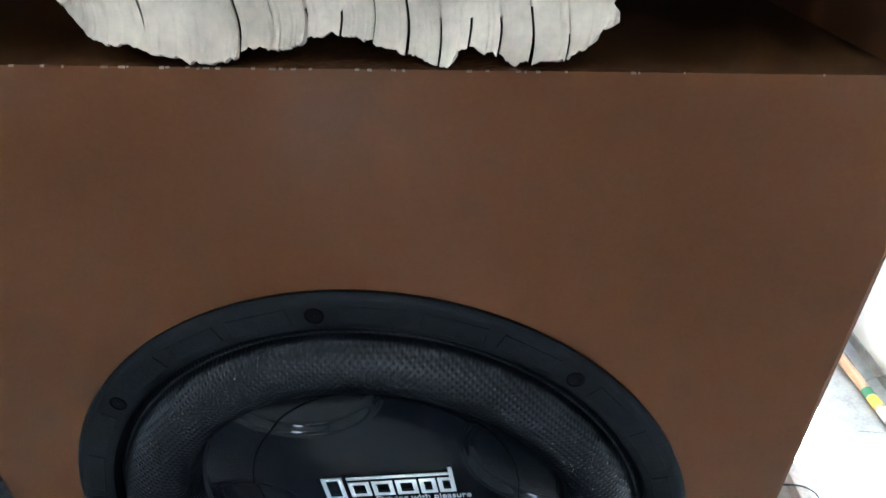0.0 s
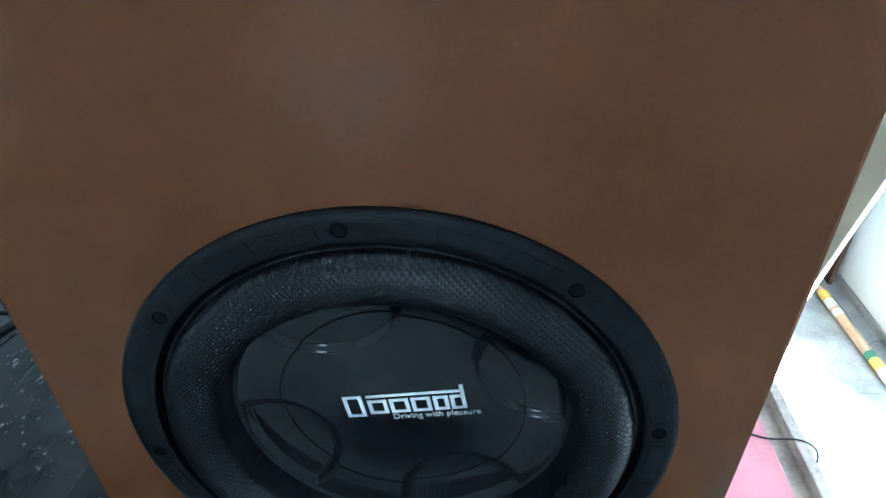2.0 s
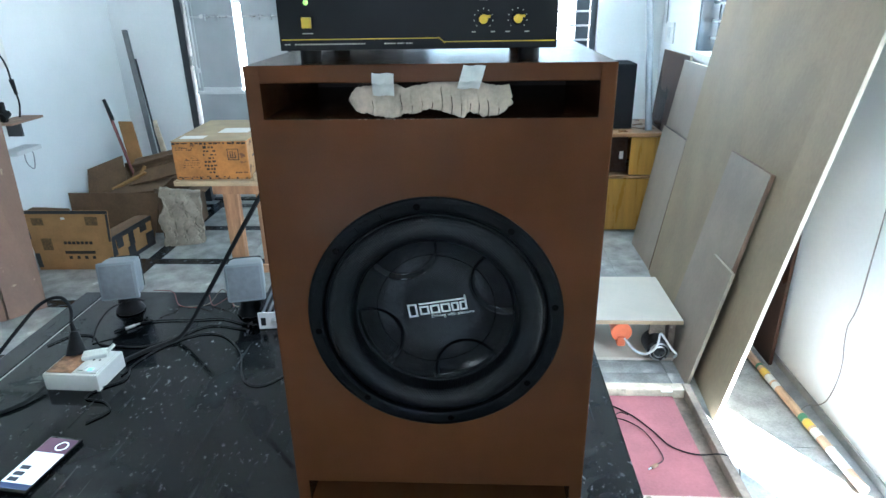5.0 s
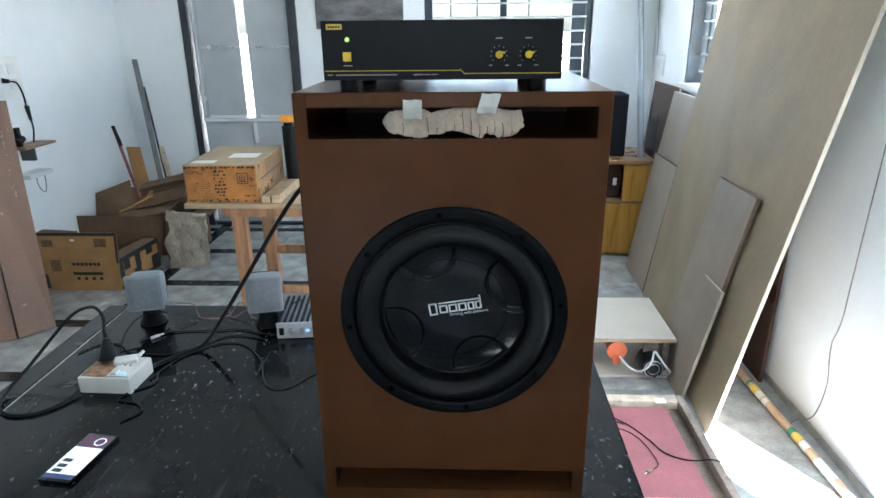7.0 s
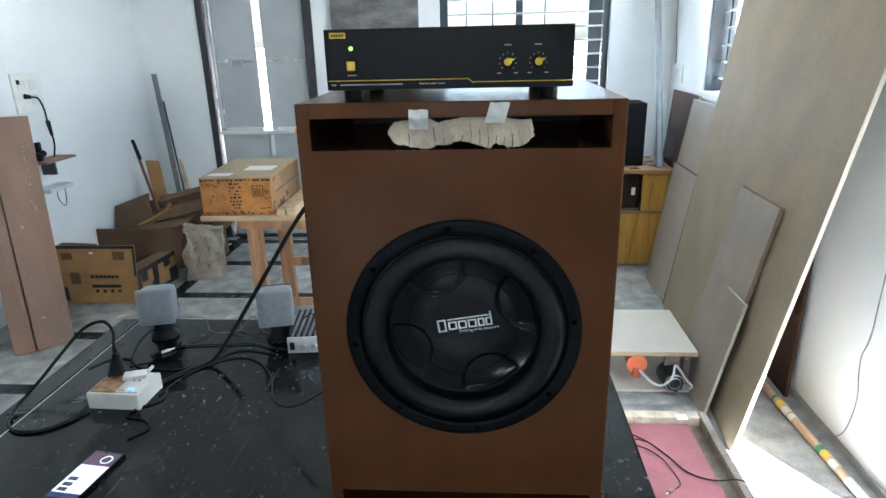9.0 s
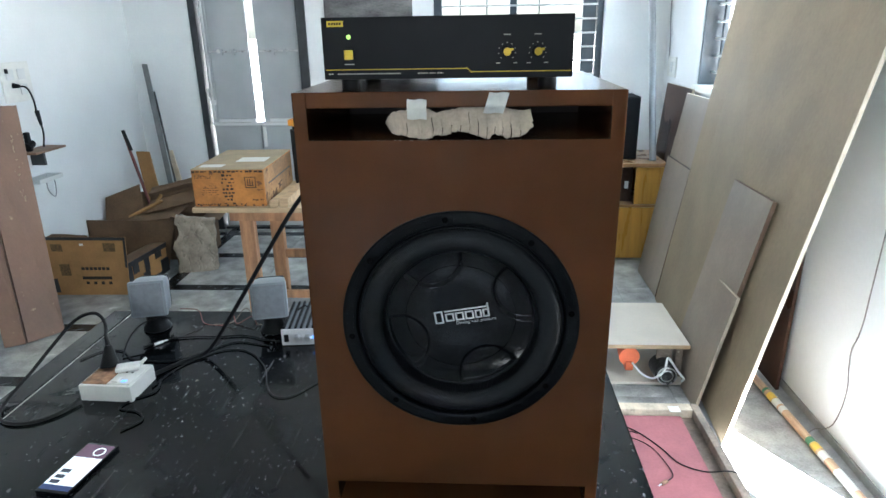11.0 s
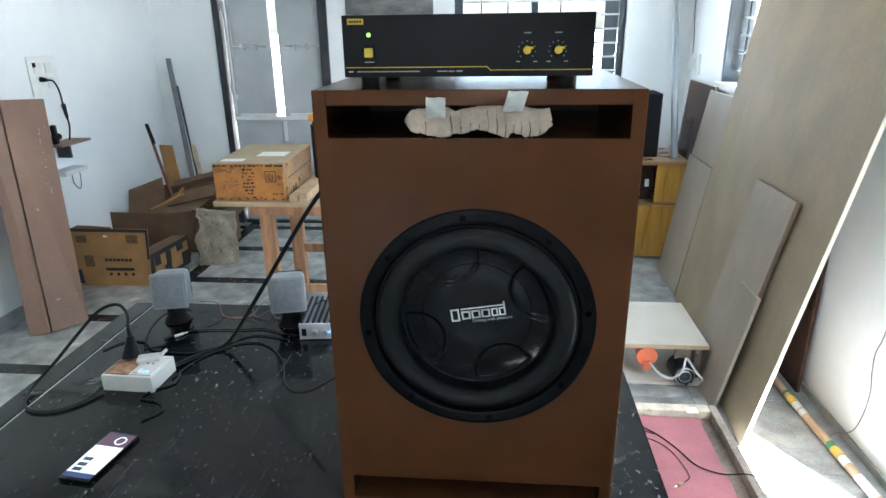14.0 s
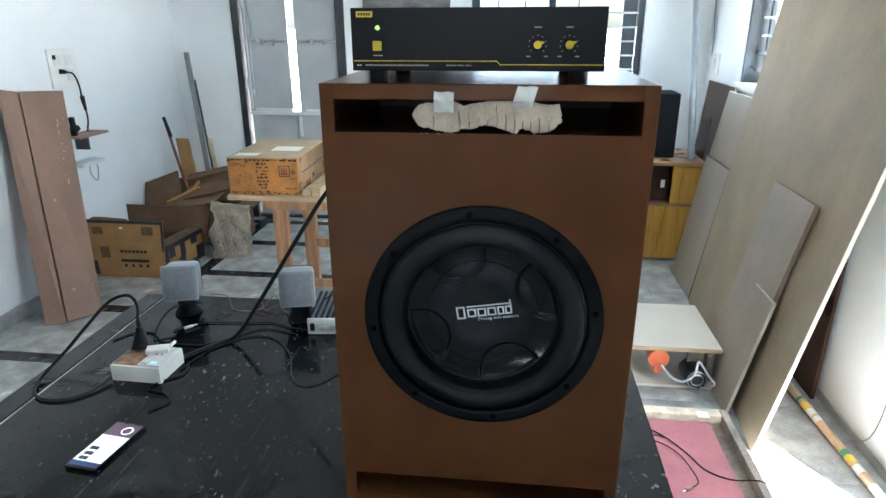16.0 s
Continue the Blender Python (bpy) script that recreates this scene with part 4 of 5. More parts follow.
def phone():
    p = thing("mobile_phone", (-0.845, 0.126, 0.9), "black mobile phone with lit page, lying on the counter", "phone", turn=(0, 0, -7))
    part("body", boxed(-0.039, 0.039, -0.082, 0.082, 0.001, 0.0095, 0.003), M_BLACKGLASS, p, smooth=True)
    scr = part("screen", boxed(-0.0355, 0.0355, -0.060, 0.030, 0.0095, 0.0100), M_SCREEN, p, "lit white page")
    part("picture", boxed(-0.0355, 0.0355, 0.0302, 0.075, 0.0095, 0.0100), M_SCREEN2, p, "dim purple picture")
    part("bar", boxed(-0.0355, 0.0355, -0.075, -0.0602, 0.0095, 0.0100), M_SCREENB, p)
    for y in (-0.056, -0.040, -0.022):
        part("thumbnail", boxed(-0.028, -0.006, y, y + 0.011, 0.0100, 0.0103), M_SCREEN3, scr)
    bm = spin(B(), [(0.014, 0.0), (0.014, 0.0004), (0.011, 0.0004), (0.011, 0.0)], 28, True)
    bmesh.ops.rotate(bm, verts=bm.verts, cent=(0, 0, 0), matrix=Matrix.Rotation(radians(90), 3, "X"))
    bmesh.ops.translate(bm, verts=bm.verts, vec=(0.012, 0.052, 0.0101))
    part("ring_graphic", bm, M_SCREEN, p)
    return p


phone()


# ---- the left side and far corner ----
def leaning_board(name, a, b, top_a, top_b, thick, material, label, category, group="", edge=None):
    """A board with its foot from a to b and its head from top_a to top_b."""
    a, b, c, d = (Vector(q) for q in (a, b, top_b, top_a))
    n = (b - a).cross(d - a).normalized() * thick
    bm = B()
    f = [bm.verts.new(q) for q in (a, b, c, d)]
    g = [bm.verts.new(q + n) for q in (a, b, c, d)]
    bm.faces.new(f), bm.faces.new(g[::-1])
    for k in range(4):
        bm.faces.new((f[k], g[k], g[(k + 1) % 4], f[(k + 1) % 4]))
    bmesh.ops.recalc_face_normals(bm, faces=bm.faces)
    bmesh.ops.bevel(bm, geom=list(bm.edges), offset=0.0015, segments=1, affect="EDGES")
    ob = solo(name, bm, material, label, category, group)
    if edge:
        ob.data.materials.append(edge)
        big = max(p.area for p in ob.data.polygons)
        for p in ob.data.polygons:
            if p.area < big * 0.5:
                p.material_index = 1
    return ob


leaning_board("plank", (-2.883, 2.305, 0), (-2.787, 2.364, 0), (-3.085, 2.60, 1.43), (-3.05, 2.71, 1.405), 0.03, M_PLANK, "worn brown-faced plank leaning on the white wall", "plank", "leaning brown planks")
plank = leaning_board("plank", (-2.787, 2.364, 0), (-2.658, 2.535, 0), (-3.05, 2.71, 1.405), (-3.045, 3.09, 1.373), 0.03, M_PLANK, "worn brown-faced plank with chipped edge leaning on the white wall", "plank", "leaning brown planks")


def paint_chips(board, low, high, across, n, out):
    """Pale flakes where the facing has chipped near the plank's edge."""
    rng, bm = random.Random(8), B()
    low, high, across, out = (Vector(q) for q in (low, high, across, out))
    up = (high - low).normalized()
    for _ in range(n):
        t = rng.random() ** 0.8
        c = low.lerp(high, t) + across * rng.gauss(0.0, 0.008) + out * 0.0302
        w, h = rng.uniform(0.002, 0.007), rng.uniform(0.004, 0.018)
        ring = []
        for k in range(6):
            a, q = k * math.tau / 6, rng.uniform(0.6, 1.1)
            ring.append(c + across * (w * q * math.cos(a)) + up * (h * q * math.sin(a)))
        lower = [bm.verts.new(q) for q in ring]
        upper = [bm.verts.new(q + out * 0.0009) for q in ring]
        bm.faces.new(upper)
        for k in range(6):
            bm.faces.new((lower[k], lower[(k + 1) % 6], upper[(k + 1) % 6], upper[k]))
    tagged(part("paint_chip", bm, M_CHIP, board, "pale chipped facing"), kind="stuff")


paint_chips(plank, (-2.86, 2.72, 0.80), (-3.046, 2.98, 1.36), (0.6, 0.8, 0.0), 22, (0.77, -0.58, 0.29))


def socket_board():
    s = thing("switch_board", (X0, 3.22, 1.52), "white wall switch board with sockets and a plugged-in black cord", "switch board")
    part("plate", boxed(0, 0.012, -0.14, 0.14, -0.13, 0.13, 0.003), M_WHITEP, s)
    for y, z in ((-0.06, 0.05), (0.05, 0.05), (0.05, -0.05)):
        part("socket", boxed(0.012, 0.017, y - 0.035, y + 0.035, z - 0.035, z + 0.035, 0.002), M_STEELLIGHT, s)
    part("switch", boxed(0.012, 0.02, -0.10, -0.075, 0.06, 0.09, 0.002), M_RUBBER, s)
    pl = part("plug", rod(B(), (0.012, -0.05, -0.02), (0.05, -0.04, -0.025), 0.018, 14, 0.012), M_RUBBER, s, smooth=True)
    part("plug_cord", tube(B(), [(0.05, -0.04, -0.025), (0.07, 0.0, -0.04), (0.06, 0.05, -0.12), (0.05, 0.07, -0.22), (0.05, 0.09, -0.35), (0.05, 0.06, -0.45)], 0.006), M_RUBBER, s, smooth=True)
    part("inline_joint", rod(B(), (0.05, 0.072, -0.20), (0.05, 0.085, -0.30), 0.016, 12, 0.010), M_RUBBER, s, smooth=True)


socket_board()
sh = thing("wall_shelf", (X0, 3.20, 1.055), "small wooden wall shelf with tools and cords", "shelf")
part("board", boxed(0.0, 0.16, -0.16, 0.16, 0, 0.015, 0.002), M_PLANK, sh)
part("bracket", boxed(0.0, 0.10, -0.01, 0.01, -0.10, 0.0, 0.002), M_STEELDARK, sh)
part("lower_board", boxed(0.0, 0.12, -0.13, 0.12, -0.21, -0.18, 0.003), M_STEELLIGHT, sh)
part("hanging_cord", tube(B(), [(0.06, 0.02, -0.18), (0.07, 0.0, -0.28), (0.07, 0.06, -0.34), (0.06, 0.10, -0.25), (0.05, 0.09, -0.18)], 0.004), M_PIPE, sh, smooth=True)
t = thing("hand_drill", (X0 + 0.08, 3.10, 1.070), "dark hand tool standing on the wall shelf", "tool")
part("body", rod(B(), (0, -0.03, 0.03), (0, 0.04, 0.05), 0.03, 14, 0.022), M_RUBBER, t, smooth=True)
part("handle", boxed(-0.015, 0.015, -0.02, 0.015, 0.0, 0.13, 0.008), M_RUBBER, t, smooth=True)


def carton(name, place, turn, w, d, h, label, material, open_flaps=True, group="cartons"):
    """An open cardboard carton, front at local -y."""
    c = thing(name, place, label, "cardboard box", turn=(0, 0, turn), group=group)
    k = 0.006
    part("front_wall", boxed(-w / 2, w / 2, -d / 2, -d / 2 + k, 0, h, 0.001), material, c)
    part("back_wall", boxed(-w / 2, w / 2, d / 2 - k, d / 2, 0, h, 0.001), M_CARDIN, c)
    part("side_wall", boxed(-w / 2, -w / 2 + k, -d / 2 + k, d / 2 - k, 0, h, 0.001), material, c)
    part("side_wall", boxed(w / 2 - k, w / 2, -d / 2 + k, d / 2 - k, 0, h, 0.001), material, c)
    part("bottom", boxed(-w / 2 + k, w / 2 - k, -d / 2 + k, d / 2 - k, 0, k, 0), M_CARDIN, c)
    return c


def flap(c, a, b, out, drop, material, thick=0.005):
    """A hinged carton flap from a to b, reaching out by the vector out, drooping."""
    a, b, out = Vector(a), Vector(b), Vector(out)
    bm = B()
    n = 6
    rows = []
    for i in range(n + 1):
        v = i / n
        off = out * v + Vector((0, 0, -drop * v * v))
        rows.append([bm.verts.new(a + off), bm.verts.new((a + b) / 2 + off + Vector((0, 0, 0.006 * v))), bm.verts.new(b + off)])
    for p, q in zip(rows, rows[1:]):
        for k in range(2):
            bm.faces.new((p[k], p[k + 1], q[k + 1], q[k]))
    ob = part("flap", bm, material, c)
    so = ob.modifiers.new("thick", "SOLIDIFY")
    so.thickness = thick
    return ob


def panel(c, name, a, b, h, material, thick=0.006, top=None):
    """An upright sheet on the line from a to b, its head shifted by top."""
    a, b = Vector((*a, 0.0)), Vector((*b, 0.0))
    ta, tb = (Vector(v) for v in (top or ((0, 0, h), (0, 0, h))))
    n = Vector((-(b - a).y, (b - a).x, 0)).normalized() * thick
    bm, cells = B(), 8
    sheets = []
    for off in (Vector((0, 0, 0)), n):
        sheets.append([[bm.verts.new(a.lerp(b, i / cells).lerp((a + ta).lerp(b + tb, i / cells), j / cells) + off) for j in range(cells + 1)] for i in range(cells + 1)])
    for g in sheets:
        for i in range(cells):
            for j in range(cells):
                bm.faces.new((g[i][j], g[i + 1][j], g[i + 1][j + 1], g[i][j + 1]))
    ring = [(i, 0) for i in range(cells)] + [(cells, j) for j in range(cells)] + [(i, cells) for i in range(cells, 0, -1)] + [(0, j) for j in range(cells, 0, -1)]
    for (i, j), (k, m) in zip(ring, ring[1:] + ring[:1]):
        bm.faces.new((sheets[0][i][j], sheets[1][i][j], sheets[1][k][m], sheets[0][k][m]))
    bmesh.ops.recalc_face_normals(bm, faces=bm.faces)
    return part(name, bm, material, c)


def printed_carton():
    c = thing("carton", (-3.08, 3.11, 0), "open brown carton with dark printed tape and black print", "cardboard box", turn=(0, 0, 1.5), group="cartons")
    w, d, h, low = 0.55, 0.50, 0.455, 0.235
    panel(c, "front_wall", (0, 0), (w, 0), h, M_CARD, top=((-0.02, -0.01, h), (0.055, -0.03, h)))
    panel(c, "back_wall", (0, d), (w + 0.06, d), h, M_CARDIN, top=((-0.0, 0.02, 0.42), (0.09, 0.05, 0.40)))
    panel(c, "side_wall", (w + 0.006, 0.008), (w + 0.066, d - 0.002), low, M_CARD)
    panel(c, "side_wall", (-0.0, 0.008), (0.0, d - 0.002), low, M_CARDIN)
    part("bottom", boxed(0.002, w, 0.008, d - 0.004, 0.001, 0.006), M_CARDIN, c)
    def front(name, x0, x1, z0, z1, material, label=""):
        bm = B()
        q = []
        for x, z in ((x0, z0), (x1, z0), (x1, z1), (x0, z1)):
            s = z / h
            q.append(bm.verts.new((x + s * (-0.02 + 0.075 * x / w), -0.0025 - s * (0.01 + 0.02 * x / w), z)))
        bm.faces.new(q)
        for v in bmesh.ops.extrude_face_region(bm, geom=list(bm.faces))["geom"]:
            if isinstance(v, bmesh.types.BMVert):
                v.co.y += 0.0018
        return part(name, bm, material, c, label)
    front("printed_tape", 0.0, w, h - 0.024, h, M_TAPEDARK, "dark printed packing tape")
    front("printed_tape", w - 0.016, w, 0.22, h - 0.025, M_TAPEDARK)
    front("printed_tape", 0.0, 0.014, 0.24, h - 0.025, M_TAPEDARK)
    front("printed_tape", 0.0, 0.035, 0.02, 0.13, M_TAPEDARK)
    front("print_block", 0.05, 0.125, 0.345, 0.40, M_FADED, "smudged dark print")
    front("print_block", 0.40, 0.48, 0.345, 0.41, M_FADED, "smudged dark print")
    front("print_block", 0.075, 0.145, 0.155, 0.245, M_FADED, "smudged dark print")
    front("print_bar", 0.22, 0.43, 0.125, 0.148, M_INK, "dark printed line")
    for k in range(7):
        front("print_bar", 0.225 + 0.029 * k, 0.247 + 0.029 * k, 0.20, 0.222, M_INK)
    for k in range(4):
        front("print_sign", 0.24 + 0.055 * k, 0.262 + 0.055 * k, 0.085, 0.108, M_INK)
    front("paper_scrap", 0.245, 0.27, 0.39, 0.405, M_WHITEP, "torn scrap of white paper")
    turn = Matrix.Translation((w + 0.006, 0.008, 0)) @ Matrix.Rotation(math.atan2(d - 0.01, 0.06), 4, "Z")
    for x0, x1, z0, z1 in ((0.0, 0.50, low - 0.035, low + 0.002), (0.0, 0.50, 0.0, 0.03), (0.0, 0.05, 0.09, low - 0.036), (0.06, 0.13, 0.13, low - 0.036), (0.20, 0.26, 0.10, low - 0.036), (0.17, 0.25, 0.031, 0.10), (0.40, 0.5, 0.031, 0.12), (0.34, 0.42, 0.15, low - 0.036)):
        part("printed_tape", boxed(x0, x1, -0.004, -0.0012, z0, z1, 0, turn), M_TAPEDARK, c, "dark printed packing tape")
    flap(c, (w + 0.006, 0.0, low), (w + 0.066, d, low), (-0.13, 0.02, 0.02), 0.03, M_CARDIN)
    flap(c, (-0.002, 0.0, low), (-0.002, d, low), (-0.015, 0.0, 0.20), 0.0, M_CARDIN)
    return c


printed_carton()
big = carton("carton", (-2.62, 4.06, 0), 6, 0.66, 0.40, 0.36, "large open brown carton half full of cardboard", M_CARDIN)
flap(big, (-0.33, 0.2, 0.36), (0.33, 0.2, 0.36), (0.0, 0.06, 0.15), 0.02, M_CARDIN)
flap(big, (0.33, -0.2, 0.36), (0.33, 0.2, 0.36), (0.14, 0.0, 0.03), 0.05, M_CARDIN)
bm = B()
bmesh.ops.create_grid(bm, x_segments=48, y_segments=48, size=0.5)
for v in bm.verts:
    u, w = v.co.x, v.co.y
    crease = abs(noise.noise(Vector((u * 2.3 + w * 0.9, w * 1.3, 5)))) + 0.5 * abs(noise.noise(Vector((u * 2.0 - w * 2.6, w * 3.0, 1))))
    bulge = 0.022 * math.cos(u * 2.8) * math.cos(w * 2.4) - 0.030 * crease + 0.003 * noise.noise(Vector((u * 18, w * 18, 8)))
    tall = 0.455 - 0.05 * u + 0.02 * noise.noise(Vector((u * 5, 2, 9)))
    v.co = Vector((u * 0.285 + 0.02 * noise.noise(Vector((u * 3, w * 4, 7))) + 0.02 * w, -bulge - 0.03 * w, (w + 0.5) * tall))
sack = solo("paper_sack", bm, M_SACK, "crumpled pale paper sack against the carton", "sack", smooth=True)
sack.matrix_world = pose(-2.215, 3.64, 0.0, 0, 0, 16)
so = sack.modifiers.new("thick", "SOLIDIFY")
so.thickness, so.offset = 0.06, 1
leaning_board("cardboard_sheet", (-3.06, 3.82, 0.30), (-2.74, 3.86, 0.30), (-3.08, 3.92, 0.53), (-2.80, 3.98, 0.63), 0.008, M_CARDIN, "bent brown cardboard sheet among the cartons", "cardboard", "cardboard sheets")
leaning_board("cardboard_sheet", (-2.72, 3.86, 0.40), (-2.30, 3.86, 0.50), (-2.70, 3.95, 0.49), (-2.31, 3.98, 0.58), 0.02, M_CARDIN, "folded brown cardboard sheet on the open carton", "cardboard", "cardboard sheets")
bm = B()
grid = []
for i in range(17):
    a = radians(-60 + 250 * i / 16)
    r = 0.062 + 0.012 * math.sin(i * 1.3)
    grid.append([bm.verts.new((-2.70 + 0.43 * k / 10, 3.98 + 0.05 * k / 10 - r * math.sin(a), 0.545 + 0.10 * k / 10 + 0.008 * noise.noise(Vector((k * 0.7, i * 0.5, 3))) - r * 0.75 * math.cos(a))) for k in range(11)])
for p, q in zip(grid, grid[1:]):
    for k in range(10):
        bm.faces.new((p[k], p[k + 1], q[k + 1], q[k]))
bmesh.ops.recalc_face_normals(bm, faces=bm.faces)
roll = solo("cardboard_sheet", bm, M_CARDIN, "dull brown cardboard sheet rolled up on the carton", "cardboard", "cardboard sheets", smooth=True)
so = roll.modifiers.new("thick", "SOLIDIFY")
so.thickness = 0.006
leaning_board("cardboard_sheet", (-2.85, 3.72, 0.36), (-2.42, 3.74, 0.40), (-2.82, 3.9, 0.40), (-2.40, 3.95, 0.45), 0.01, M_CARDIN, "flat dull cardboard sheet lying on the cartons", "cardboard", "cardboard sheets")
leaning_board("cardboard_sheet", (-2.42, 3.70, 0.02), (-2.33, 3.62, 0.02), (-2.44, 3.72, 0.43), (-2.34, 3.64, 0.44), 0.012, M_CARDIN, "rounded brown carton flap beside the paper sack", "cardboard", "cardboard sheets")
for k, (x0, z0, x1, z1) in enumerate(((-2.86, 0.40, -2.60, 0.52), (-2.80, 0.385, -2.52, 0.47), (-2.74, 0.36, -2.62, 0.56))):
    leaning_board("timber_lath", (x0, 3.83 + 0.02 * k, z0), (x0 + 0.01, 3.85 + 0.02 * k, z0 - 0.012), (x1, 3.90 + 0.02 * k, z1), (x1 + 0.01, 3.92 + 0.02 * k, z1 - 0.012), 0.02, M_CARD, "thin pale timber lath sticking out of the carton", "timber", "laths in the carton")
solo("stick", rod(B(), (-2.80, 4.22, 0.0), (-3.045, 4.30, 1.01), 0.013, 12), M_STICKRED, "dark red-brown round stick leaning on the wall", "stick", smooth=True)
solo("stick", rod(B(), (-2.995, 4.285, 0.86), (-3.05, 4.303, 1.03), 0.015, 12), M_RUBBER, "black grip on the leaning stick", "grip", smooth=True)
leaning_board("plank", (-2.86, 4.25, 0.0), (-2.74, 4.27, 0.0), (-2.965, 4.32, 0.845), (-2.855, 4.33, 0.84), 0.03, M_CARD, "short brown timber offcut leaning in the corner", "plank")
leaning_board("metal_channel", (-2.765, 4.45, 0.0), (-2.725, 4.46, 0.0), (-2.975, 4.68, 1.56), (-2.935, 4.69, 1.56), 0.03, M_CHANNEL, "tall grey metal channel leaning in the corner", "metal channel")
solo("stick", rod(B(), (-2.66, 4.40, 0.0), (-2.92, 4.70, 1.32), 0.009, 10), M_STEELDARK, "thin dark rod leaning in the corner", "stick", smooth=True)
leaning_board("plank", (-2.60, 4.38, 0.0), (-2.54, 4.38, 0.0), (-2.82, 4.6, 0.80), (-2.78, 4.6, 0.80), 0.02, M_RIM, "thin greyed timber lath leaning in the corner", "plank")


def work_bench():
    b = thing("work_bench", (-1.67, 2.52, 0), "rough pine work bench carrying a carton", "bench")
    part("top_board", boxed(0.0, 1.15, 0.0, 0.30, 0.800, 0.830, 0.003), M_WOODX, b)
    part("top_board", boxed(0.02, 1.15, 0.304, 0.72, 0.800, 0.830, 0.003), M_WOODX, b)
    part("apron", boxed(0.20, 1.05, 0.05, 0.075, 0.735, 0.800, 0.002), M_WOOD, b)
    for x, y in ((0.245, 0.06), (0.98, 0.06), (0.25, 0.58), (0.98, 0.58)):
        part("leg", boxed(x, x + 0.085, y + 0.016, y + 0.076, 0.0, 0.800 if y > 0.1 else 0.735, 0.003), M_WOOD, b)
    part("stretcher", boxed(0.331, 0.98, 0.075, 0.10, 0.22, 0.27, 0.002), M_WOOD, b)
    part("stretcher", boxed(0.336, 0.98, 0.60, 0.625, 0.30, 0.36, 0.002), M_WOOD, b)
    for i, x in enumerate((0.47, 0.53)):
        t = solo("timber_block", boxed(-1.67 + x, -1.67 + x + 0.05, 2.53, 2.95, 0.831, 0.870 + 0.012 * i, 0.002), M_WOODX, "short raw timber block on the work bench", "timber", "timber blocks")
    return b


work_bench()


def parcel():
    p = thing("carton", (-1.452, 2.83, 0.831), "orange-brown sealed carton, scuffed, with black print, on the bench", "cardboard box", turn=(0, 0, 2), group="cartons")
    part("body", boxed(-0.215, 0.215, -0.28, 0.36, 0, 0.222, 0.008), M_CARDOR, p, smooth=False)
    part("lid_flap", boxed(-0.216, 0.216, -0.281, 0.005, 0.2225, 0.2265, 0.001), M_CARDPALE, p, "pale scuffed top flap")
    part("lid_flap", boxed(-0.216, 0.216, 0.010, 0.361, 0.2225, 0.2265, 0.001), M_CARDPALE, p, "pale scuffed top flap")
    part("paper_label", boxed(-0.02, 0.16, -0.06, 0.08, 0.2268, 0.2276), M_WHITEP, p, "white paper label")
    part("paper_label", boxed(-0.19, -0.05, -0.22, -0.14, 0.2268, 0.2276), M_WHITEP, p, "white paper label")
    rng = random.Random(3)
    def print_run(x0, x1, z, h, step):
        """One smudged printed line, broken into uneven strokes."""
        bm, x = B(), x0
        while x < x1:
            w = step * rng.uniform(0.4, 1.0)
            if rng.random() < 0.85:
                box(bm, x, x + w, -0.2815, -0.2802, z + rng.uniform(0, 0.3) * h, z + h * rng.uniform(0.7, 1.0))
            x += w + step * rng.uniform(0.15, 0.5)
        tagged(part("print_bar", bm, M_INK, p, "smudged black print"), kind="stuff")
    for z in (0.172, 0.183):
        print_run(-0.195, -0.10, z, 0.008, 0.009)
    for k in range(5):
        print_run(-0.165 + 0.004 * k, -0.075, 0.072 + 0.0135 * k, 0.0035, 0.02)
    for k in range(9):
        print_run(-0.035 + rng.uniform(-0.006, 0.006), 0.028 + rng.uniform(-0.012, 0.012), 0.014 + 0.021 * k, rng.uniform(0.011, 0.019), 0.020)
    bm = B()
    for x0, x1, z0, z1 in ((0.10, 0.165, 0.176, 0.180), (0.10, 0.104, 0.118, 0.176), (0.161, 0.165, 0.118, 0.176), (0.10, 0.165, 0.114, 0.118), (0.115, 0.119, 0.130, 0.165), (0.128, 0.132, 0.130, 0.168), (0.142, 0.146, 0.130, 0.160), (0.112, 0.15, 0.126, 0.130)):
        box(bm, x0, x1, -0.2815, -0.2802, z0, z1)
    part("print_mark", bm, M_INK, p, "black outlined handling mark")
    print_run(0.135, 0.20, 0.035, 0.012, 0.011)
    print_run(0.06, 0.11, 0.012, 0.010, 0.012)
    print_run(-0.20, -0.06, 0.012, 0.008, 0.016)
    bm = B()
    for i in range(16):
        x = -0.21 + 0.0265 * i
        box(bm, x, x + rng.uniform(0.008, 0.026), -0.2820, -0.2805, 0.208 + rng.uniform(-0.004, 0.004), 0.217)
        if i % 2:
            box(bm, x, x + 0.012, -0.2820, -0.2805, 0.004, 0.010 + 0.006 * rng.random())
    tagged(part("worn_edge", bm, M_INK, p, "dark scuffed edge"), kind="stuff")
    bm = B()
    for _ in range(9):
        y, z = rng.gauss(-0.02, 0.09), abs(rng.gauss(0.03, 0.05))
        w, h = rng.uniform(0.01, 0.06), rng.uniform(0.002, 0.007)
        y, z = max(-0.27, min(0.24, y)), min(0.18, z + 0.003)
        box(bm, 0.2145, 0.2158, y, y + w, z, z + h, 0.0)
    tagged(part("dark_scuff", bm, M_INK, p, "dark scuffs on the side"), kind="stuff")
    part("side_face", boxed(0.2147, 0.2153, -0.272, 0.352, 0.006, 0.216), M_GRIME, p, "grimy darkened cardboard side")
    part("tape_strip", boxed(0.2154, 0.2160, -0.20, 0.292, 0.118, 0.127), M_TAPEDARK, p, "dark strip of tape")
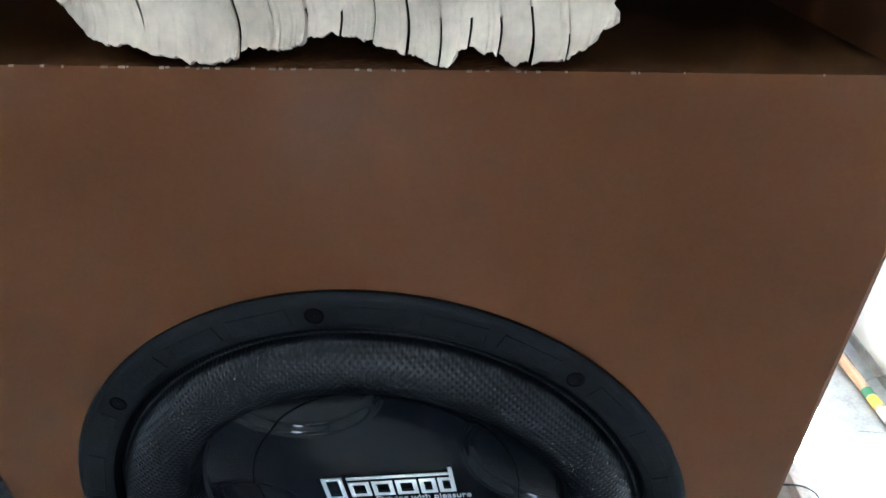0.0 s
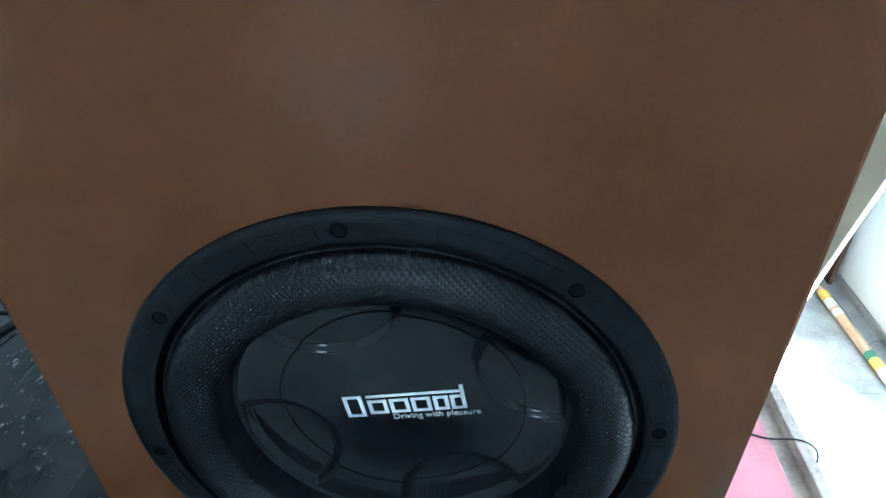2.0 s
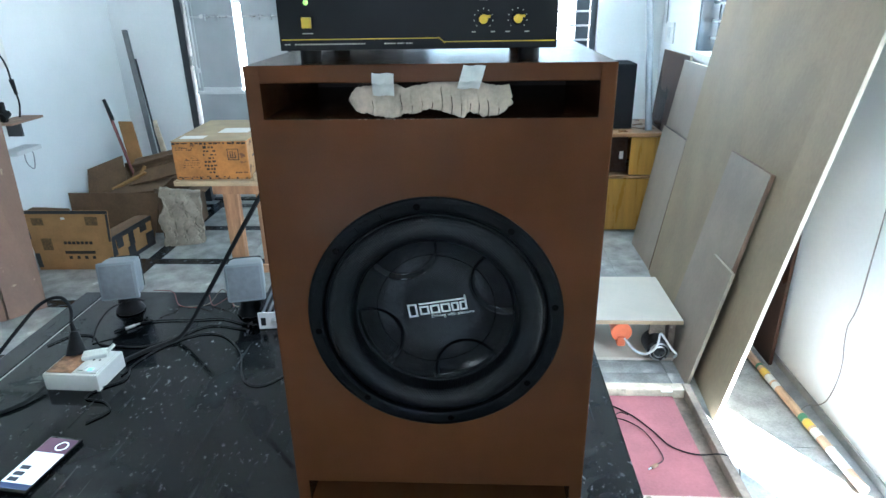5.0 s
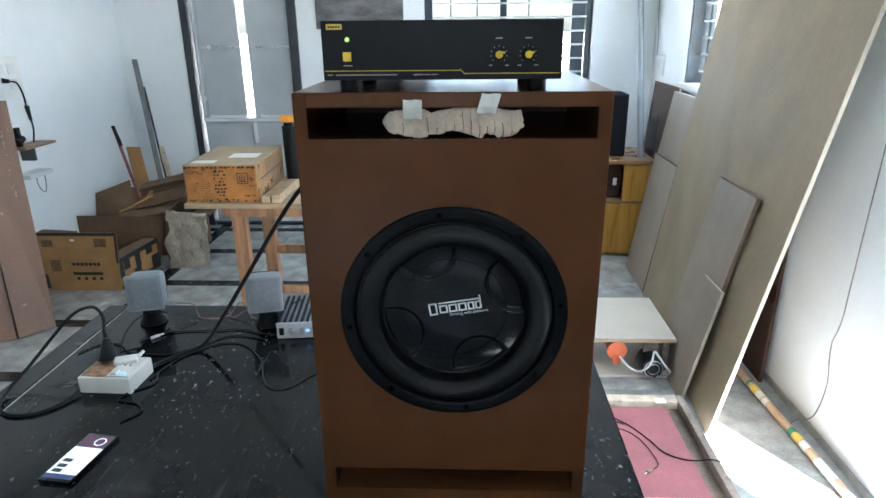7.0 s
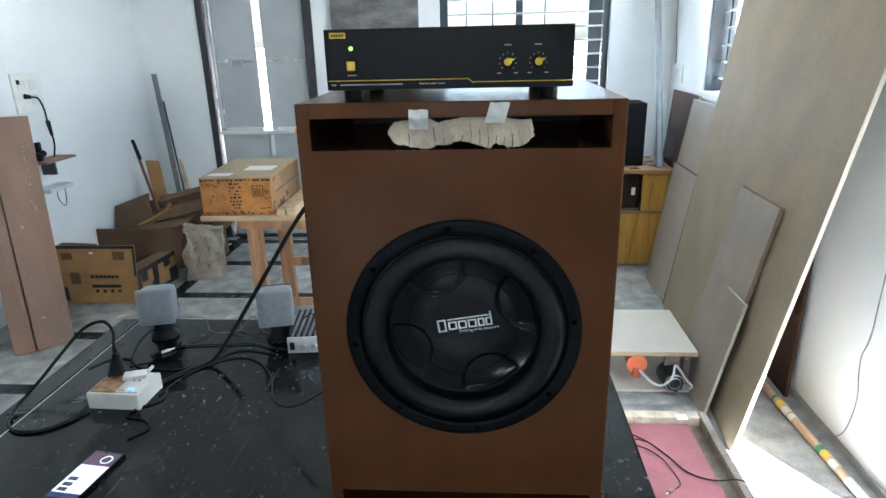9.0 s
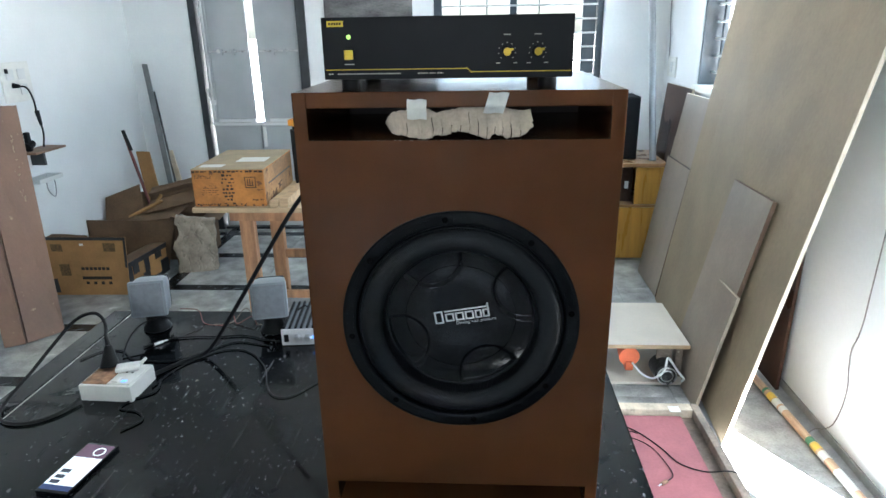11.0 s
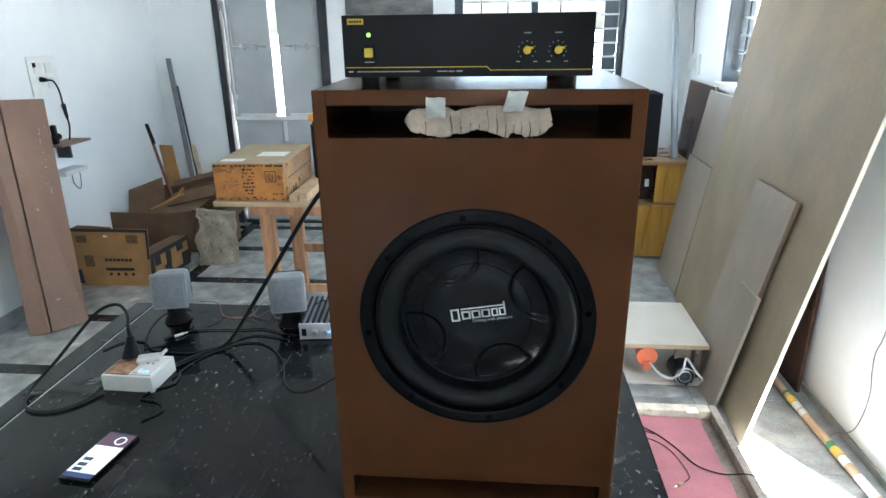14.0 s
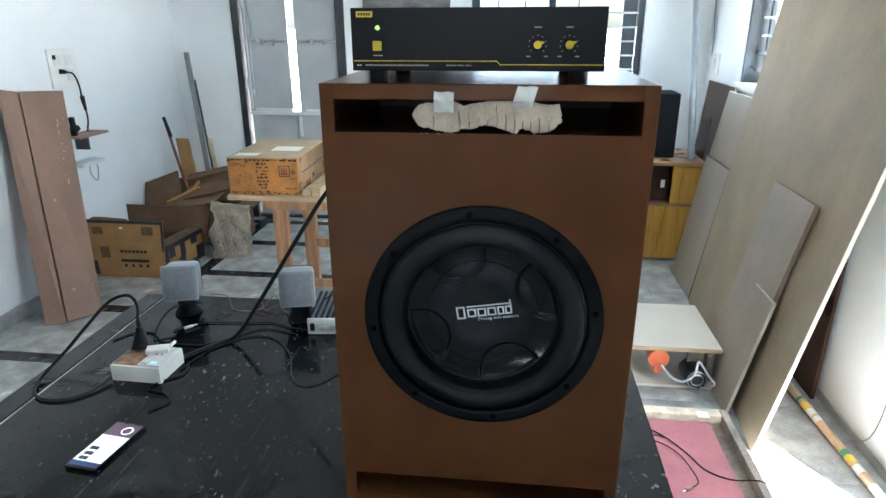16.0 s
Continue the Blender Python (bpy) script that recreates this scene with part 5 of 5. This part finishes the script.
    t = thing("power_tool", (-1.185, 3.19, 0.831), "dark upright power tool with orange top on the bench", "tool")
    part("body", rod(B(), (0, 0, 0), (0, 0, 0.36), 0.045, 18, 0.05), M_RUBBER, t, smooth=True)
    part("collar", rod(B(), (0, 0, 0.3602), (0, 0, 0.385), 0.035, 18), M_RUBBER, t, smooth=True)
    part("cover", boxed(-0.055, 0.06, -0.035, 0.045, 0.3852, 0.43, 0.012), M_ORANGE, t, "orange plastic cover", smooth=True)
    return p


parcel()


# ---- the right side ----
def lean(y0, y1, x_foot, slope, high, thick, material, edge, label, name="plywood_sheet", group="leaning sheets"):
    """A sheet with its foot on the floor at x_foot, leaning on the right-hand wall."""
    return leaning_board(name, (x_foot, y1, 0.0), (x_foot, y0, 0.0), (x_foot + slope * high, y1, high), (x_foot + slope * high, y0, high), thick, material, label, "plywood", group, edge)


leaning_board("plywood_sheet", (1.274, 3.12, 0.0), (1.143, 1.48, 0.0), (1.620, 3.12, 2.3), (1.616, 1.48, 2.3), -0.018, M_PLY, "large pale plywood sheet leaning on the white wall", "plywood", "leaning sheets", M_PLYEDGE)
lean(1.805, 2.25, 1.124, 0.212, 1.057, -0.021, M_GREYPLY, M_OFFEDGE, "narrow pale plywood offcut leaning on the large sheet")
lean(1.76, 1.995, 1.107, 0.212, 0.607, -0.016, M_GREYPLY, M_PLYEDGE, "short pale plywood offcut leaning on the sheets")
# its dark edge colour draws the shadow gap beside the large sheet
lean(3.15, 3.66, 1.281, 0.155, 0.912, -0.015, M_GREYPLY, M_BROWNBOARD, "short grey plywood offcut with shade-dark edge leaning behind the sheet")
lean(3.18, 3.76, 1.321, 0.165, 1.35, -0.018, M_GREYPLY, M_PLYEDGE, "pale plywood sheet leaning under the window")
lean(3.78, 4.42, 1.47, 0.085, 1.37, -0.018, M_BROWNBOARD, M_PLYEDGE, "glossy brown faced board leaning on the wall", "brown_board")
lean(1.95, 2.72, 1.585, 0.012, 1.5, -0.018, M_BROWNBOARD, M_BROWNBOARD, "dark brown board standing behind the plywood sheet", "brown_board")


def yellow_cabinet():
    c = thing("cabinet", (0.86, 3.9, 0), "yellow varnished wooden cabinet with dark open recess", "cabinet")
    part("side_panel", boxed(0.0, 0.02, 0.0, 0.55, 0.0, 0.775, 0.002), M_YCAB, c)
    part("side_panel", boxed(0.60, 0.62, 0.0, 0.55, 0.0, 0.775, 0.002), M_YCAB, c)
    part("back_panel", boxed(0.02, 0.60, 0.53, 0.55, 0.0, 0.775), M_YCAB, c)
    part("top", boxed(-0.02, 0.64, -0.02, 0.57, 0.775, 0.805, 0.006), M_YTOP, c, "brown varnished top")
    part("lower_door", boxed(0.022, 0.598, 0.0, 0.02, 0.02, 0.445, 0.003), M_YCAB, c)
    part("shelf", boxed(0.02, 0.60, 0.0, 0.53, 0.45, 0.47, 0.002), M_YTOP, c)
    part("face_panel", boxed(0.405, 0.598, 0.0, 0.02, 0.475, 0.77, 0.003), M_YCAB, c)
    part("recess_back", boxed(0.02, 0.405, 0.10, 0.11, 0.475, 0.77), M_BROWNBOARD, c, "dark brown recess")
    part("recess_label", boxed(0.345, 0.375, 0.094, 0.10, 0.58, 0.64, 0.001), M_WHITEP, c, "small white tag")
    b = thing("black_speaker", (1.15, 4.05, 0.805), "black cloth-fronted speaker box on the yellow cabinet", "speaker")
    part("case", boxed(-0.17, 0.145, 0.012, 0.30, 0.0, 0.49, 0.006), M_BLACKCLOTH, b)
    part("grille", boxed(-0.165, 0.14, 0.0, 0.0118, 0.006, 0.484, 0.003), M_BLACKCLOTH, b)
    solo("plastic_pipe", rod(B(), (1.405, 3.98, 0.806), (1.415, 4.66, 2.55), 0.026, 20), M_PIPE, "tall grey plastic pipe standing on the cabinet in the corner", "pipe", smooth=True)


yellow_cabinet()
sw = thing("wall_switch", (X1, 4.50, 1.49), "small white wall switch plate", "switch")
part("plate", boxed(-0.012, 0, -0.11, 0.11, -0.08, 0.08, 0.003), M_WHITEP, sw)
part("rocker", boxed(-0.017, -0.012, -0.03, 0.03, -0.04, 0.04, 0.002), M_STEELLIGHT, sw)
cable("wall_cable", "thin grey cable running down the white wall", [(1.635, 4.68, 2.6), (1.630, 4.68, 2.0), (1.632, 4.62, 1.7), (1.630, 4.60, 1.55)], 0.004, M_PIPE)
cable("wall_cable", "thin grey cable hanging down the white wall to the floor", [(1.636, 1.446, 1.5), (1.634, 1.456, 1.1), (1.634, 1.466, 0.73), (1.634, 1.468, 0.634), (1.634, 1.481, 0.554), (1.634, 1.503, 0.483), (1.634, 1.495, 0.398), (1.634, 1.475, 0.313), (1.634, 1.482, 0.208), (1.634, 1.517, 0.095), (1.625, 1.572, 0.03), (1.6, 1.552, 0.05), (1.555, 1.532, 0.05), (1.52, 1.522, 0.008)], 0.0028, M_WIRE)


def saw_table():
    s = thing("saw_table", (0.937, 2.24, 0), "low white-topped saw table with motor underneath", "saw table")
    part("tabletop", boxed(-0.30, 0.205, -0.24, 0.30, 0.212, 0.230, 0.003), M_SAWTOP, s)
    part("edge_band", boxed(-0.30, 0.205, -0.245, -0.2402, 0.210, 0.231, 0.001), M_WOODX, s, "raw wooden front edge")
    for x in (-0.27, 0.15):
        for y in (-0.20, 0.24):
            part("leg", boxed(x, x + 0.035, y, y + 0.035, 0.02, 0.212, 0.002), M_TRAY, s)
    part("base_board", boxed(-0.30, 0.20, -0.26, 0.30, 0.004, 0.02, 0.002), M_SAWTOP, s)
    m = part("motor", B(), M_COPPER, s, "dark wound electric motor")
    bm = spin(B(), [(0.004, -0.07), (0.04, -0.07), (0.058, -0.055), (0.062, 0.06), (0.04, 0.08), (0.004, 0.08)], 28)
    bmesh.ops.translate(bm, verts=bm.verts, vec=(0.080, -0.235, 0.084))
    m.data = mesh_of("motor", bm, M_COPPER, True)
    for r in (0.028, 0.045):
        bm = spin(B(), [(r, -0.075), (r + 0.006, -0.072), (r + 0.006, -0.068), (r, -0.068)], 28, True)
        bmesh.ops.translate(bm, verts=bm.verts, vec=(0.080, -0.235, 0.084))
        part("motor_ring", bm, M_CHROME, m, smooth=True)
    part("bracket", boxed(0.045, 0.125, -0.215, -0.195, 0.135, 0.212, 0.003), M_TRAY, s)
    part("red_housing", rod(B(), (-0.10, -0.225, 0.150), (-0.10, -0.12, 0.155), 0.054, 22, 0.045), M_RED, s, "orange-red plastic housing", smooth=True)
    part("red_spout", boxed(-0.120, -0.075, -0.235, -0.18, 0.070, 0.125, 0.012), M_RED, s, smooth=True)
    part("loose_wire", tube(B(), [(-0.09, -0.25, 0.13), (-0.05, -0.30, 0.095), (0.0, -0.31, 0.075), (0.035, -0.325, 0.10), (0.06, -0.325, 0.14), (0.075, -0.30, 0.185), (0.10, -0.29, 0.16), (0.135, -0.31, 0.11), (0.165, -0.31, 0.075), (0.160, -0.30, 0.05)], 0.006), M_STEELLIGHT, s, "pale loose wire", smooth=True)


saw_table()


def low_table():
    """A low work table with a raised rim; the board lies in it."""
    t = thing("low_table", (0.62, 0.83, 0), "low worn wooden table with a raised rim", "table")
    x0, x1, y0, y1 = -0.32, 0.242, -0.30, 0.285
    part("top", boxed(x0, x1, y0, y1, 0.40, 0.418, 0.002), M_TRAY, t)
    # right rim: worn wood, with the shade on it put into a darker colour
    part("rim", boxed(x1 - 0.028, x1, y0, y1, 0.4185, 0.455, 0.004), M_TRAY, t, "worn wooden rim, coloured darker for its shade")
    part("rim", boxed(x0, x1 - 0.029, y1 - 0.045, y1, 0.4185, 0.455, 0.004), M_RIM, t, "paler bare wooden rim")
    part("rim", boxed(x0, x1 - 0.029, y0, y0 + 0.02, 0.4185, 0.455, 0.004), M_RIM, t, "paler bare wooden rim")
    part("apron", boxed(x0, x1, y0, y0 + 0.02, 0.26, 0.3995, 0.003), M_TRAY, t)
    part("apron", boxed(x1 - 0.02, x1, y0 + 0.0205, y1, 0.26, 0.3995, 0.003), M_TRAY, t)
    for x in (x0, x1 - 0.08):
        for y in (y0 + 0.025, y1 - 0.06):
            part("leg", boxed(x + 0.005, x + 0.055, y, y + 0.05, 0.0, 0.3995, 0.003), M_TRAY, t)
    solo("pink_board", boxed(0.31, 0.785, 0.555, 1.055, 0.4185, 0.438, 0.002), M_PINK, "dusty pink fibre board lying on the low table", "board")
    solo("tape_scrap", boxed(0.745, 0.785, 1.055, 1.09, 0.4555, 0.4565, 0.0, pose(0, 0, 0)), M_TAPE, "scrap of whitish tape on the table rim", "tape")
    z = 0.441
    cable("thin_cable", "thin dark cable trailing over the pink board", [(0.40, 0.98, z), (0.52, 1.00, z), (0.60, 0.95, z), (0.66, 0.86, z), (0.70, 0.78, z), (0.77, 0.74, z + 0.002), (0.845, 0.725, z + 0.017), (0.89, 0.715, z - 0.01), (0.905, 0.71, z - 0.08)], 0.0022)
    cable("thin_cable", "thin dark cable curling on the pink board", [(0.42, 0.90, z), (0.50, 0.93, z), (0.58, 0.91, z), (0.63, 0.86, z), (0.655, 0.78, z), (0.66, 0.72, z), (0.63, 0.69, z)], 0.0016)
    cable("thin_cable", "thin dark cable looping on the pink board", [(0.44, 0.87, z), (0.52, 0.90, z), (0.57, 0.95, z), (0.60, 0.94, z)], 0.0016)
    j = thing("audio_jack", (0.625, 0.685, z - 0.003), "small copper-coloured jack plug at a cable's end", "plug", turn=(0, 0, 215))
    part("barrel", rod(B(), (-0.008, 0, 0.006), (0.016, 0, 0.006), 0.006, 12), M_DIRTY, j, smooth=True)
    part("tip", rod(B(), (0.016, 0, 0.006), (0.03, 0, 0.006), 0.0022, 10), M_CHROME, j, smooth=True)


low_table()


def banded_pole():
    p = thing("bamboo_pole", (1.556, 1.05, 0.024), "bamboo pole with green, yellow and white bands along the wall's foot", "pole", turn=(0, 0, 2.6))
    part("pole", rod(B(), (0, 0, 0), (0, 1.9, 0), 0.019, 18), M_BAMBOO, p, smooth=True)
    for y, w, m in ((0.10, 0.13, M_WHITEP), (0.30, 0.05, M_WHITEP), (0.365, 0.045, M_YTAPE), (0.415, 0.035, M_GREEN), (0.66, 0.035, M_WHITEP), (0.71, 0.05, M_WHITEP), (0.765, 0.05, M_YTAPE), (0.84, 0.02, M_GREEN)):
        part("band", rod(B(), (0, y, 0), (0, y + w, 0), 0.0198, 18), m, p, smooth=True)
    return p


banded_pole()


# ---- the floor's pieces ----
def floor_pieces():
    """Pale tiles in panels framed by dark strips."""
    strip_y = [0.62, 1.27, 1.92, 2.58, 3.27, 3.98, 4.58]
    strip_x = [-2.33, -0.9]
    meshes = {}
    def piece(x0, x1, y0, y1, material, name):
        gap = 0.0012
        key = (round(x1 - x0, 3), round(y1 - y0, 3), name)
        if key not in meshes:
            w, d = (x1 - x0) / 2 - gap, (y1 - y0) / 2 - gap
            bm = boxed(-w, w, -d, d, -0.006, 0.0)
            meshes[key] = mesh_of(name, bm, material)
        ob = new(name, meshes[key])
        ob.location = ((x0 + x1) / 2, (y0 + y1) / 2, 0.0)
        ob.parent = floor
    xs = sorted({X0, 0.45, X1, *(v for s in strip_x for v in (s - 0.05, s + 0.05))})
    ys = sorted({Y0, Y1, *(v for s in strip_y for v in (s - 0.05, s + 0.05))})
    for a, b in zip(xs, xs[1:]):
        for c, d in zip(ys, ys[1:]):
            dark = any(abs((a + b) / 2 - s) < 0.04 for s in strip_x) or (any(abs((c + d) / 2 - s) < 0.04 for s in strip_y) and b < 0.5)
            nx, ny = max(1, round((b - a) / 0.62)), max(1, round((d - c) / 0.62))
            for i in range(nx):
                for j in range(ny):
                    piece(a + (b - a) * i / nx, a + (b - a) * (i + 1) / nx, c + (d - c) * j / ny, c + (d - c) * (j + 1) / ny, M_DARKTILE if dark else M_TILE, "floor_strip" if dark else "floor_tile")


floor_pieces()
